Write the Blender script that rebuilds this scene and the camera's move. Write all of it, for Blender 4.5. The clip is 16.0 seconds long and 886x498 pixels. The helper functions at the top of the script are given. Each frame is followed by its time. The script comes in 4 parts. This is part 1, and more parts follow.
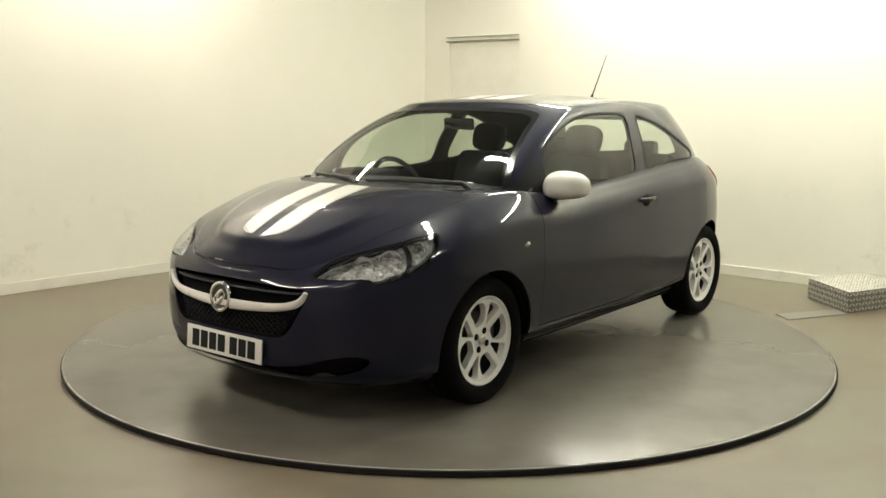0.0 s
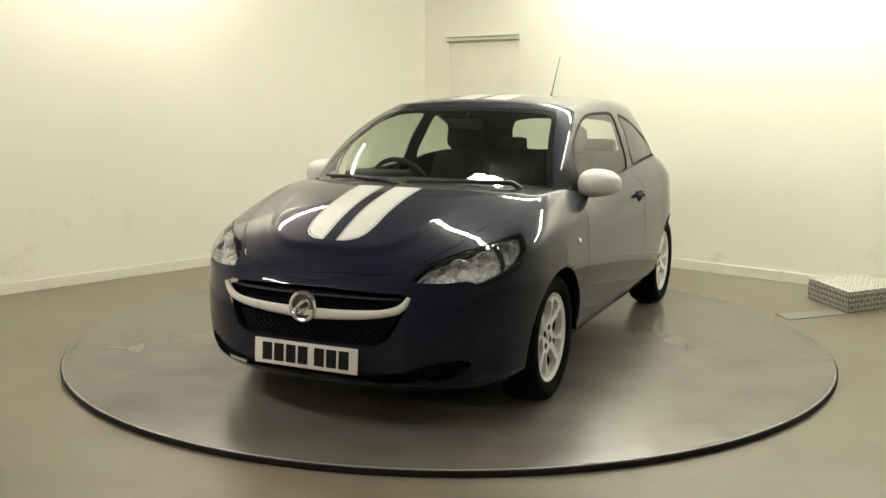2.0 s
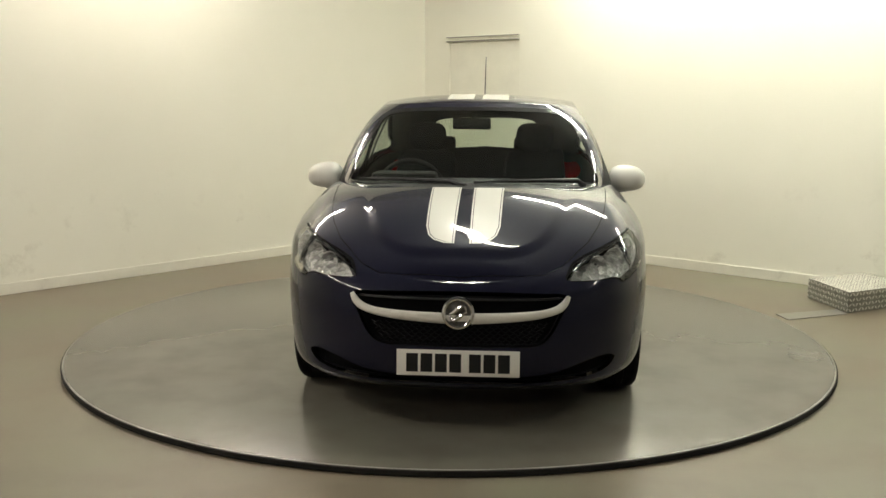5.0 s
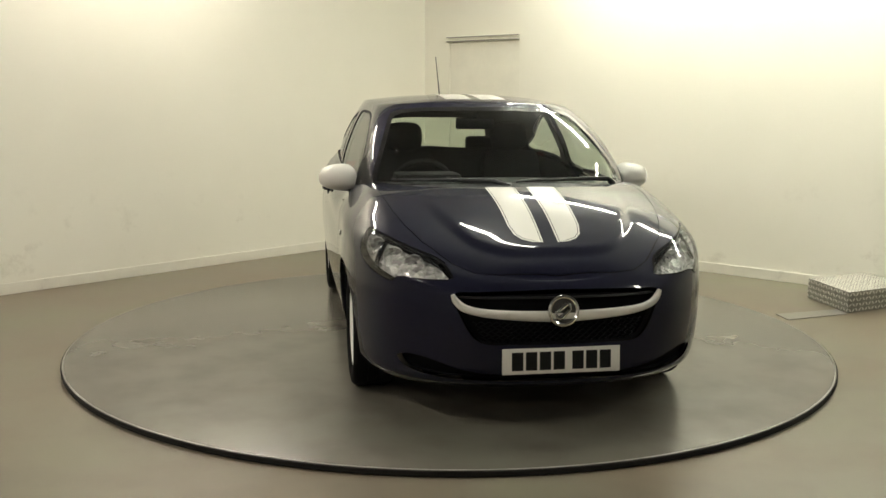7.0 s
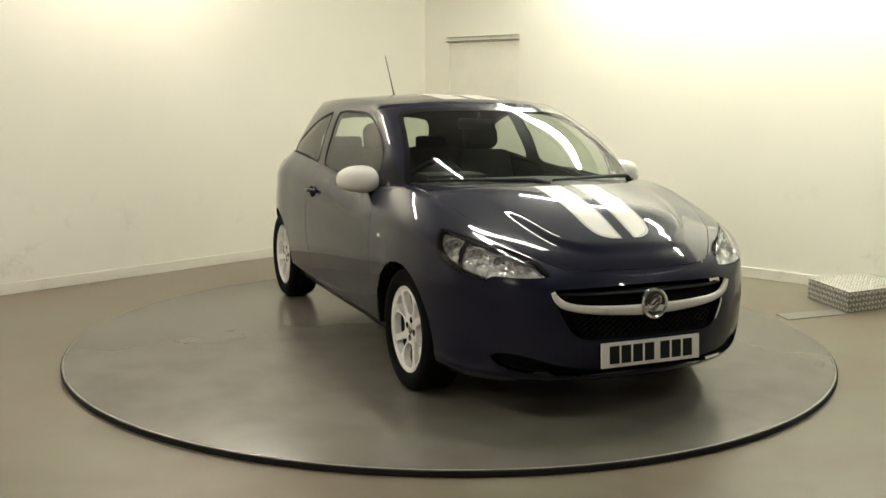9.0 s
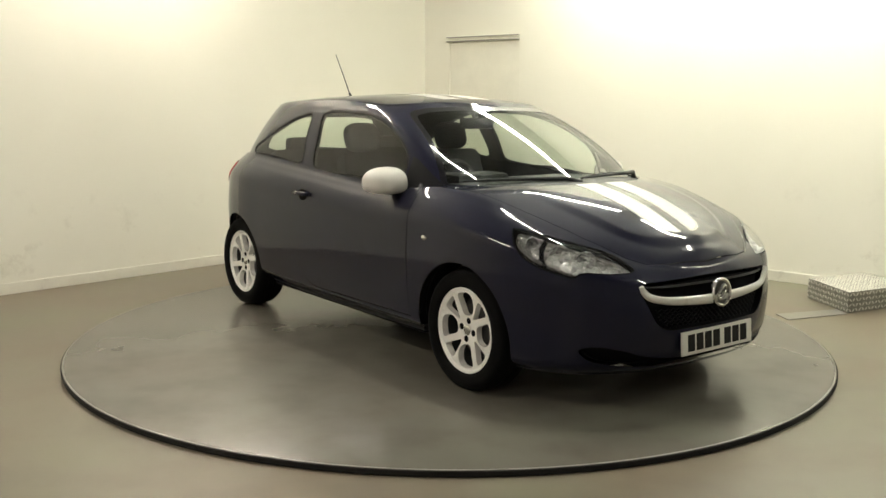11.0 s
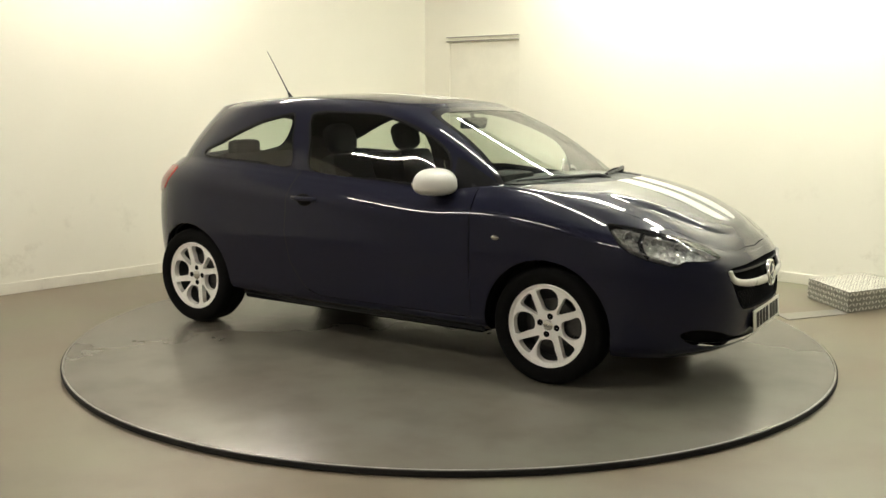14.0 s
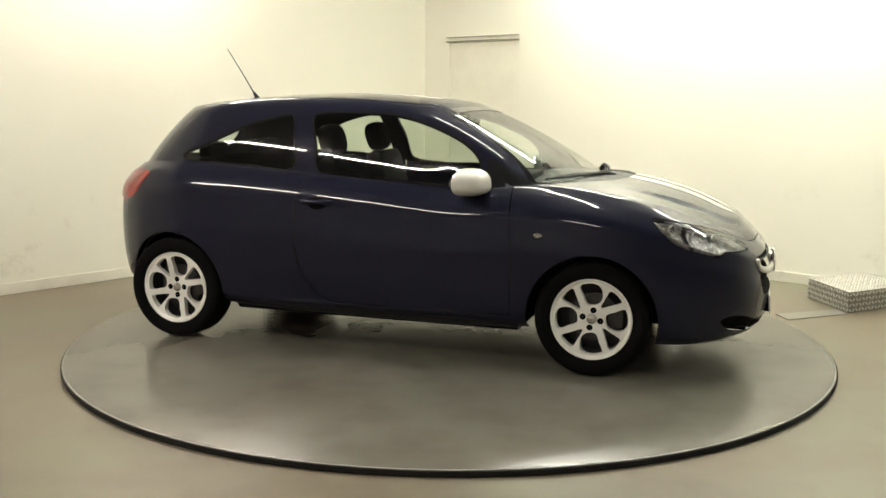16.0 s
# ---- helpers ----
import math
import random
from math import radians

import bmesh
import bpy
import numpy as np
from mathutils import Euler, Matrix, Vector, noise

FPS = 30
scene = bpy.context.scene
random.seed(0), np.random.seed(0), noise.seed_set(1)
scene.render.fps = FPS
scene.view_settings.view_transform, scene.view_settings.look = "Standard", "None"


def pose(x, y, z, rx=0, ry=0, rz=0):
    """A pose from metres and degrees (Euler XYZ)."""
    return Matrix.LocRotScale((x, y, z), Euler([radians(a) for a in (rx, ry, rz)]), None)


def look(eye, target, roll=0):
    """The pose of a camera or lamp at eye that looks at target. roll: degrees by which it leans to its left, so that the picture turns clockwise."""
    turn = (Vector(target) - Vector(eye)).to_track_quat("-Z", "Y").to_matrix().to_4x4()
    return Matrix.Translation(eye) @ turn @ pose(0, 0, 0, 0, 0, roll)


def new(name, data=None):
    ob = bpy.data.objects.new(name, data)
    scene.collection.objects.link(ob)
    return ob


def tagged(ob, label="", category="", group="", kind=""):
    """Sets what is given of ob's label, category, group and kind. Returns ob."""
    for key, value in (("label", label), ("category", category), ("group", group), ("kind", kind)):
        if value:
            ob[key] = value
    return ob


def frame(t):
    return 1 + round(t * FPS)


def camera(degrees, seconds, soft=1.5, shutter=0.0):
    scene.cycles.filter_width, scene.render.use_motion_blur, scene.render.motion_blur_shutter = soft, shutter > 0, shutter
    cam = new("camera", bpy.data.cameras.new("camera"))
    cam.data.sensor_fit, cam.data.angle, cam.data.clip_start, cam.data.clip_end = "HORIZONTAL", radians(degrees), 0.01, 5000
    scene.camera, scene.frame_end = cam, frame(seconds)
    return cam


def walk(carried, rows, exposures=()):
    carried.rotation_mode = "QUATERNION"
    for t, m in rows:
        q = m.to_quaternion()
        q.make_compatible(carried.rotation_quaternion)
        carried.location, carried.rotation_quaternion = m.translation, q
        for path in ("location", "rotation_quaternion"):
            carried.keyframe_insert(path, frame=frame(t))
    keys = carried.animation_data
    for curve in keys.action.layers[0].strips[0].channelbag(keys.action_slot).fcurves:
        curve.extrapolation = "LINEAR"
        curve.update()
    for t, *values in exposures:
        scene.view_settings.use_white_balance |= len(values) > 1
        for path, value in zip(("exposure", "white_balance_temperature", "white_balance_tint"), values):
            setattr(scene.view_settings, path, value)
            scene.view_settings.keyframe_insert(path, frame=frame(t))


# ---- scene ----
# ---------------------------------------------------------------- camera
cam = camera(49.95, 16.0, soft=1.5)
EYE = Vector((0.0, -5.7735, 1.4236))
YAW, PITCH, ROLL = -0.3658, -8.8463, 0.3661
_way = Vector((math.sin(radians(YAW)) * math.cos(radians(PITCH)), math.cos(radians(YAW)) * math.cos(radians(PITCH)), math.sin(radians(PITCH))))
VIEW = look(EYE, EYE + _way, ROLL)
walk(cam, [(0, VIEW), (16, VIEW)],
     exposures=[(0, -0.04), (3, -0.19), (6.5, -0.32), (9, -0.22), (12, -0.06), (16, 0.06)])

# ---------------------------------------------------------------- light
world = bpy.data.worlds.new("world")
scene.world = world
world.use_nodes = True
world.node_tree.nodes["Background"].inputs[0].default_value = (0.9, 0.92, 1.0, 1)
world.node_tree.nodes["Background"].inputs[1].default_value = 0.02
TUBE_POWER = 124.0
WARM_TUBE, COOL_TUBE = (1.0, 0.922, 0.802), (0.988, 0.988, 0.838)


# ---------------------------------------------------------------- materials
def nodes_of(name):
    m = bpy.data.materials.new(name)
    m.use_nodes = True
    return m, m.node_tree.nodes, m.node_tree.links, m.node_tree.nodes["Principled BSDF"]


def noise_tex(n, l, scale, detail=4.0, rough=0.55, coords="Object"):
    tc = n.new("ShaderNodeTexCoord")
    t = n.new("ShaderNodeTexNoise")
    t.inputs["Scale"].default_value = scale
    t.inputs["Detail"].default_value = detail
    t.inputs["Roughness"].default_value = rough
    l.new(tc.outputs[coords], t.inputs["Vector"])
    return t


def ramp_of(n, l, src, stops):
    r = n.new("ShaderNodeValToRGB")
    e = r.color_ramp.elements
    e[0].position, e[0].color = stops[0][0], (*stops[0][1], 1)
    e[1].position, e[1].color = stops[-1][0], (*stops[-1][1], 1)
    for p, c in stops[1:-1]:
        k = e.new(p)
        k.color = (*c, 1)
    l.new(src, r.inputs[0])
    return r


def grey(v):
    return (v, v, v)


def surface(name, col, rough=0.5, metal=0.0, coat=0.0, vary=0.12, scale=6.0, grain=120.0, bump=0.0, rough_vary=0.08, spec=0.5):
    """A plain surface with two scales of variation in colour, gloss and relief."""
    m, n, l, b = nodes_of(name)
    big = noise_tex(n, l, scale)
    fine = noise_tex(n, l, grain, 2.0)
    mix = n.new("ShaderNodeMix")
    mix.data_type = "FLOAT"
    mix.inputs[0].default_value = 0.35
    l.new(big.outputs[0], mix.inputs[2])
    l.new(fine.outputs[0], mix.inputs[3])
    lo = tuple(max(0.0, c * (1 - vary)) for c in col)
    hi = tuple(min(1.0, c * (1 + vary)) for c in col)
    r = ramp_of(n, l, mix.outputs[0], [(0.3, lo), (0.7, hi)])
    l.new(r.outputs[0], b.inputs["Base Color"])
    rr = ramp_of(n, l, big.outputs[0], [(0.3, grey(max(0.02, rough - rough_vary))), (0.7, grey(min(1, rough + rough_vary)))])
    l.new(rr.outputs[0], b.inputs["Roughness"])
    b.inputs["Metallic"].default_value = metal
    b.inputs["Coat Weight"].default_value = coat
    b.inputs["Coat Roughness"].default_value = 0.03
    b.inputs["Specular IOR Level"].default_value = spec
    if bump:
        bp = n.new("ShaderNodeBump")
        bp.inputs["Strength"].default_value = bump
        bp.inputs["Distance"].default_value = 0.002
        l.new(fine.outputs[0], bp.inputs["Height"])
        l.new(bp.outputs[0], b.inputs["Normal"])
    return m


def glowing(name, col, power):
    m, n, l, b = nodes_of(name)
    b.inputs["Base Color"].default_value = (0.8, 0.8, 0.8, 1)
    b.inputs["Emission Color"].default_value = (*col, 1)
    b.inputs["Emission Strength"].default_value = power
    return m


def thin_glass(name, tint, rough=0.01):
    """A pane: it lets light through with a tint and mirrors by its angle."""
    m, n, l, b = nodes_of(name)
    n.remove(b)
    tr = n.new("ShaderNodeBsdfTransparent")
    tr.inputs[0].default_value = (*tint, 1)
    gl = n.new("ShaderNodeBsdfGlossy")
    gl.inputs["Roughness"].default_value = rough
    fr = n.new("ShaderNodeLayerWeight")
    fr.inputs[0].default_value = 0.5
    pw = n.new("ShaderNodeMath")
    pw.operation = "POWER"
    pw.inputs[1].default_value = 4.5
    l.new(fr.outputs["Facing"], pw.inputs[0])
    ml = n.new("ShaderNodeMath")
    ml.operation = "MULTIPLY_ADD"
    ml.inputs[1].default_value, ml.inputs[2].default_value = 0.85, 0.07
    ml.use_clamp = True
    mx = n.new("ShaderNodeMixShader")
    l.new(pw.outputs[0], ml.inputs[0])
    l.new(ml.outputs[0], mx.inputs[0])
    l.new(tr.outputs[0], mx.inputs[1])
    l.new(gl.outputs[0], mx.inputs[2])
    l.new(mx.outputs[0], n["Material Output"].inputs[0])
    return m


def wall_paint():
    m, n, l, b = nodes_of("cream_wall_paint")
    big = noise_tex(n, l, 0.7, 3.0)
    fine = noise_tex(n, l, 90.0, 3.0)
    r = ramp_of(n, l, big.outputs[0], [(0.3, (0.79, 0.765, 0.665)), (0.7, (0.835, 0.81, 0.71))])
    # scuffs low on the wall
    tc = n.new("ShaderNodeTexCoord")
    sx = n.new("ShaderNodeSeparateXYZ")
    l.new(tc.outputs["Object"], sx.inputs[0])
    sc = noise_tex(n, l, 2.4, 6.0, 0.7)
    hz = n.new("ShaderNodeMapRange")
    hz.inputs[1].default_value, hz.inputs[2].default_value = 0.9, 0.25
    hz.inputs[3].default_value, hz.inputs[4].default_value = 0.0, 1.0
    l.new(sx.outputs[2], hz.inputs[0])
    sr = ramp_of(n, l, sc.outputs[0], [(0.58, grey(0)), (0.72, grey(0.5))])
    mu = n.new("ShaderNodeMath")
    mu.operation = "MULTIPLY"
    l.new(hz.outputs[0], mu.inputs[0])
    l.new(sr.outputs[0], mu.inputs[1])
    mx = n.new("ShaderNodeMix")
    mx.data_type = "RGBA"
    mx.inputs[7].default_value = (0.52, 0.48, 0.39, 1)
    l.new(mu.outputs[0], mx.inputs[0])
    l.new(r.outputs[0], mx.inputs[6])
    l.new(mx.outputs[2], b.inputs["Base Color"])
    b.inputs["Roughness"].default_value = 0.62
    bp = n.new("ShaderNodeBump")
    bp.inputs["Strength"].default_value = 0.12
    bp.inputs["Distance"].default_value = 0.002
    l.new(fine.outputs[0], bp.inputs["Height"])
    l.new(bp.outputs[0], b.inputs["Normal"])
    return m


def floor_paint(name, col, rough, marks, relief, hue=0.0, spread=0.025):
    """Worn painted concrete or steel: clouds, tyre marks and scuffs, uneven gloss."""
    m, n, l, b = nodes_of(name)
    big = noise_tex(n, l, 0.8, 4.0, 0.55)
    mid = noise_tex(n, l, 3.2, 3.0, 0.5)
    fine = noise_tex(n, l, 160.0, 2.0)
    # hue paints in brown and green casts, as from differently coloured lamps
    r = ramp_of(n, l, big.outputs[0], [(0.3, tuple(c * (1 - 0.14 * marks) * h for c, h in zip(col, (1 + hue, 1 - 0.4 * hue, 1 - 0.8 * hue)))), (0.52, col),
                                        (0.75, tuple(c * (1 + 0.10 * marks) * h for c, h in zip(col, (1 - 0.6 * hue, 1 + 0.4 * hue, 1 - 0.4 * hue))))])
    st = ramp_of(n, l, mid.outputs[0], [(0.30, grey(0.86)), (0.55, grey(1.0)), (0.75, grey(1.03))])
    mx = n.new("ShaderNodeMix")
    mx.data_type = "RGBA"
    mx.blend_type = "MULTIPLY"
    mx.inputs[0].default_value = marks
    l.new(r.outputs[0], mx.inputs[6])
    l.new(st.outputs[0], mx.inputs[7])
    l.new(mx.outputs[2], b.inputs["Base Color"])
    rr = ramp_of(n, l, mid.outputs[0], [(0.3, grey(rough - spread)), (0.7, grey(rough + spread))])
    l.new(rr.outputs[0], b.inputs["Roughness"])
    if relief:
        bp = n.new("ShaderNodeBump")
        bp.inputs["Strength"].default_value = relief
        bp.inputs["Distance"].default_value = 0.002
        l.new(fine.outputs[0], bp.inputs["Height"])
        l.new(bp.outputs[0], b.inputs["Normal"])
    return m


def car_paint():
    m, n, l, b = nodes_of("navy_metallic_paint")
    fl = noise_tex(n, l, 900.0, 1.0)
    r = ramp_of(n, l, fl.outputs[0], [(0.35, (0.0057, 0.0062, 0.0158)), (0.7, (0.0096, 0.0103, 0.0255))])
    l.new(r.outputs[0], b.inputs["Base Color"])
    b.inputs["Metallic"].default_value = 0.0
    b.inputs["Roughness"].default_value = 0.45
    b.inputs["Specular IOR Level"].default_value = 0.06
    b.inputs["Coat Weight"].default_value = 1.0
    b.inputs["Coat IOR"].default_value = 1.33
    b.inputs["Coat Roughness"].default_value = 0.015
    pe = noise_tex(n, l, 260.0, 2.0)
    bp = n.new("ShaderNodeBump")
    bp.inputs["Strength"].default_value = 0.02
    bp.inputs["Distance"].default_value = 0.0006
    l.new(pe.outputs[0], bp.inputs["Height"])
    l.new(bp.outputs[0], b.inputs["Coat Normal"])
    return m


def faceted_chrome():
    """A lamp reflector: bright metal broken into small slanting facets, their glitter partly painted."""
    m, n, l, b = nodes_of("lamp_reflector")
    tc = n.new("ShaderNodeTexCoord")
    vo = n.new("ShaderNodeTexVoronoi")
    vo.inputs["Scale"].default_value = 42.0
    l.new(tc.outputs["Object"], vo.inputs["Vector"])
    bp = n.new("ShaderNodeBump")
    bp.inputs["Strength"].default_value = 0.9
    bp.inputs["Distance"].default_value = 0.02
    l.new(vo.outputs["Distance"], bp.inputs["Height"])
    l.new(bp.outputs[0], b.inputs["Normal"])
    # lighter and darker cells paint the glitter of facets into the base colour
    r = ramp_of(n, l, vo.outputs["Color"], [(0.2, (0.50, 0.50, 0.50)), (0.8, (0.92, 0.92, 0.90))])
    l.new(r.outputs[0], b.inputs["Base Color"])
    b.inputs["Metallic"].default_value = 0.45
    b.inputs["Roughness"].default_value = 0.16
    return m


M_WALL = wall_paint()
M_CEIL = surface("dark_ceiling_paint", (0.20, 0.20, 0.205), 0.85, vary=0.08, scale=1.0)
M_SKIRT = surface("cream_gloss_skirting", (0.74, 0.71, 0.62), 0.35, vary=0.06)
M_FLOOR = floor_paint("worn_floor_paint", (0.178, 0.155, 0.112), 0.38, 1.0, 0.04, 0.12)
M_TABLE = floor_paint("grey_turntable_paint", (0.142, 0.131, 0.109), 0.24, 0.9, 0.0, 0.05, 0.0)
M_RIM = surface("black_rubber_edge", (0.012, 0.011, 0.010), 0.8, vary=0.3, spec=0.2)
M_EDGE = surface("worn_edge_trim", (0.26, 0.245, 0.22), 0.4, metal=0.3, vary=0.3, scale=12)
M_TREAD = surface("aluminium_tread_plate", (0.24, 0.23, 0.20), 0.5, metal=0.4, vary=0.25, scale=9)
M_DOOR = surface("cream_door_paint", (0.78, 0.755, 0.655), 0.5, vary=0.05)
M_HOUSING = surface("white_enamel_housing", (0.75, 0.75, 0.72), 0.4, vary=0.04)
M_TUBE_WARM = glowing("warm_white_tube", WARM_TUBE, TUBE_POWER)
M_TUBE_COOL = glowing("cool_white_tube", COOL_TUBE, TUBE_POWER * 1.12)
M_DARKWALL = surface("unseen_wall_grey", (0.56, 0.55, 0.53), 0.7, vary=0.1, scale=1.0)
M_PAINT = car_paint()


# ---------------------------------------------------------------- small mesh tools
def part(name, bm, material, parent=None, label="", smooth=True, bevel=0.0):
    me = bpy.data.meshes.new(name)
    bmesh.ops.recalc_face_normals(bm, faces=bm.faces[:]) if bevel >= 0 else None
    bm.to_mesh(me)
    bm.free()
    if smooth:
        me.shade_smooth()
        me.set_sharp_from_angle(angle=radians(38))
    me.materials.append(material)
    ob = new(name, me)
    if parent is not None:
        ob.parent = parent
    if label:
        tagged(ob, label)
    return ob


def box(bm, lo, hi, bevel=0.0, m=None):
    """A box between two corners, with rounded edges, added to bm."""
    lo, hi = Vector(lo), Vector(hi)
    r = bmesh.ops.create_cube(bm, size=1.0)
    vs = r["verts"]
    for v in vs:
        v.co = Vector((lo[i] + (v.co[i] + 0.5) * (hi[i] - lo[i]) for i in range(3)))
    if bevel:
        es = list({e for v in vs for e in v.link_edges})
        rb = bmesh.ops.bevel(bm, geom=es, offset=bevel, segments=2, affect="EDGES", profile=0.6)
        vs = list({v for f in rb["faces"] for v in f.verts} | {v for v in vs if v.is_valid})
    if m is not None:
        for v in vs:
            v.co = m @ v.co
    return vs


def prism(bm, outline, z0, z1):
    """A closed prism over a plan outline."""
    n = len(outline)
    a = [bm.verts.new((x, y, z0)) for x, y in outline]
    b = [bm.verts.new((x, y, z1)) for x, y in outline]
    for i in range(n):
        bm.faces.new((a[i], a[(i + 1) % n], b[(i + 1) % n], b[i]))
    bm.faces.new(a[::-1])
    bm.faces.new(b)


def lathe(bm, profile, seg=48, m=None, closed=False):
    """Turns a profile of (radius, height) about z."""
    rings = []
    for r, z in profile:
        rings.append([bm.verts.new((r * math.cos(2 * math.pi * i / seg), r * math.sin(2 * math.pi * i / seg), z)) for i in range(seg)])
    pairs = list(zip(rings, rings[1:])) + ([(rings[-1], rings[0])] if closed else [])
    for a, b in pairs:
        for i in range(seg):
            bm.faces.new((a[i], a[(i + 1) % seg], b[(i + 1) % seg], b[i]))
    vs = [v for r in rings for v in r]
    if m is not None:
        for v in vs:
            v.co = m @ v.co
    return rings


def tube(bm, path, radius, seg=8, caps=True):
    """A round bar along a list of points; radius may be a list."""
    pts = [Vector(p) for p in path]
    rad = radius if isinstance(radius, (list, tuple)) else [radius] * len(pts)
    rings, up = [], Vector((0, 0, 1))
    for i, p in enumerate(pts):
        d = (pts[min(i + 1, len(pts) - 1)] - pts[max(i - 1, 0)]).normalized()
        s = d.cross(up)
        s = d.cross(Vector((1, 0, 0))) if s.length < 1e-3 else s
        s.normalize()
        q = s.cross(d)
        rings.append([bm.verts.new(p + rad[i] * (math.cos(2 * math.pi * k / seg) * s + math.sin(2 * math.pi * k / seg) * q)) for k in range(seg)])
    for a, b in zip(rings, rings[1:]):
        for k in range(seg):
            bm.faces.new((a[k], a[(k + 1) % seg], b[(k + 1) % seg], b[k]))
    if caps:
        bm.faces.new(rings[0][::-1])
        bm.faces.new(rings[-1])


# ---------------------------------------------------------------- the room: a right-angled corner, turned to the camera
CORNER = Vector((-0.270, 4.547, 0.0))
ALONG_R = Vector((0.7600, -0.6500, 0.0)).normalized()   # the wall with the doorway
ALONG_L = Vector((-0.6717, -0.7408, 0.0)).normalized()  # the plain wall
FLOOR_Z, CEIL_Z, ROOM = -0.03, 3.42, 13.0
DOOR_U0, DOOR_U1, DOOR_Z = 0.345, 1.245, 2.025


ROOM_M = Matrix((
    (ALONG_R.x, ALONG_L.x, 0, CORNER.x),
    (ALONG_R.y, ALONG_L.y, 0, CORNER.y),
    (0, 0, 1, 0), (0, 0, 0, 1)))


def setting(name, label, bm, material, category):
    for v in bm.verts:
        v.co = ROOM_M @ v.co
    ob = part(name, bm, material, smooth=False)
    return tagged(ob, label, category, kind="structure")


def build_room():
    bm = bmesh.new()
    box(bm, (-0.3, -0.3, FLOOR_Z - 0.2), (ROOM + 0.3, ROOM + 0.3, FLOOR_Z))
    setting("floor", "worn beige-grey painted concrete floor", bm, M_FLOOR, "floor")
    bm = bmesh.new()
    box(bm, (-0.3, -0.3, CEIL_Z), (ROOM + 0.3, ROOM + 0.3, CEIL_Z + 0.2))
    setting("ceiling", "plain dark painted ceiling", bm, M_CEIL, "ceiling")
    # wall with the doorway: along u at v = 0
    bm = bmesh.new()
    box(bm, (-0.2, -0.2, FLOOR_Z), (DOOR_U0, 0, CEIL_Z))
    box(bm, (DOOR_U1, -0.2, FLOOR_Z), (ROOM, 0, CEIL_Z))
    box(bm, (DOOR_U0, -0.2, DOOR_Z), (DOOR_U1, 0, CEIL_Z))
    setting("wall_east", "cream painted wall with a flush doorway", bm, M_WALL, "wall")
    bm = bmesh.new()
    box(bm, (-0.2, 0, FLOOR_Z), (0, ROOM, CEIL_Z))
    setting("wall_west", "plain cream painted wall with low scuffs", bm, M_WALL, "wall")
    # two unseen walls, their grey chosen for what the car's flank reflects
    bm = bmesh.new()
    box(bm, (ROOM, -0.2, FLOOR_Z), (ROOM + 0.2, ROOM, CEIL_Z))
    setting("wall_south", "unseen grey wall that sets the car's reflections", bm, M_DARKWALL, "wall")
    bm = bmesh.new()
    box(bm, (-0.2, ROOM, FLOOR_Z), (ROOM + 0.2, ROOM + 0.2, CEIL_Z))
    setting("wall_rear", "unseen grey wall that sets the car's reflections", bm, M_DARKWALL, "wall")
    # skirting boards
    for name, lo, hi in (("baseboard_west", (0, 0.014, FLOOR_Z), (0.014, ROOM, FLOOR_Z + 0.085)),
                         ("baseboard_east", (DOOR_U1 + 0.01, 0, FLOOR_Z), (ROOM, 0.014, FLOOR_Z + 0.085))):
        bm = bmesh.new()
        box(bm, lo, hi, 0.004)
        setting(name, "cream painted skirting board", bm, M_SKIRT, "baseboard")
    # the flush door and its steel head track
    bm = bmesh.new()
    box(bm, (DOOR_U0 + 0.003, -0.062, FLOOR_Z + 0.006), (DOOR_U1 - 0.003, -0.008, DOOR_Z - 0.004), 0.002)
    setting("door_1", "closed flush cream painted door", bm, M_DOOR, "door")
    bm = bmesh.new()
    box(bm, (DOOR_U0 - 0.02, 0.0, DOOR_Z + 0.002), (DOOR_U1 + 0.005, 0.012, DOOR_Z + 0.046), 0.002)
    box(bm, (DOOR_U0 - 0.02, 0.0, DOOR_Z + 0.040), (DOOR_U1 + 0.005, 0.028, DOOR_Z + 0.050), 0.002)
    box(bm, (DOOR_U0 - 0.02, 0.0, DOOR_Z + 0.000), (DOOR_U1 + 0.005, 0.024, DOOR_Z + 0.010), 0.002)
    setting("trim_1", "narrow pale painted track over the door", bm, M_DOOR, "trim")
    bm = bmesh.new()
    for z in (DOOR_Z + 0.003, DOOR_Z + 0.043):
        box(bm, (DOOR_U0 - 0.02, 0.0245, z - 0.002), (DOOR_U1 + 0.005, 0.032, z + 0.007), 0.002)
    setting("trim_2", "two dark lips along the door track", bm, M_EDGE, "trim")


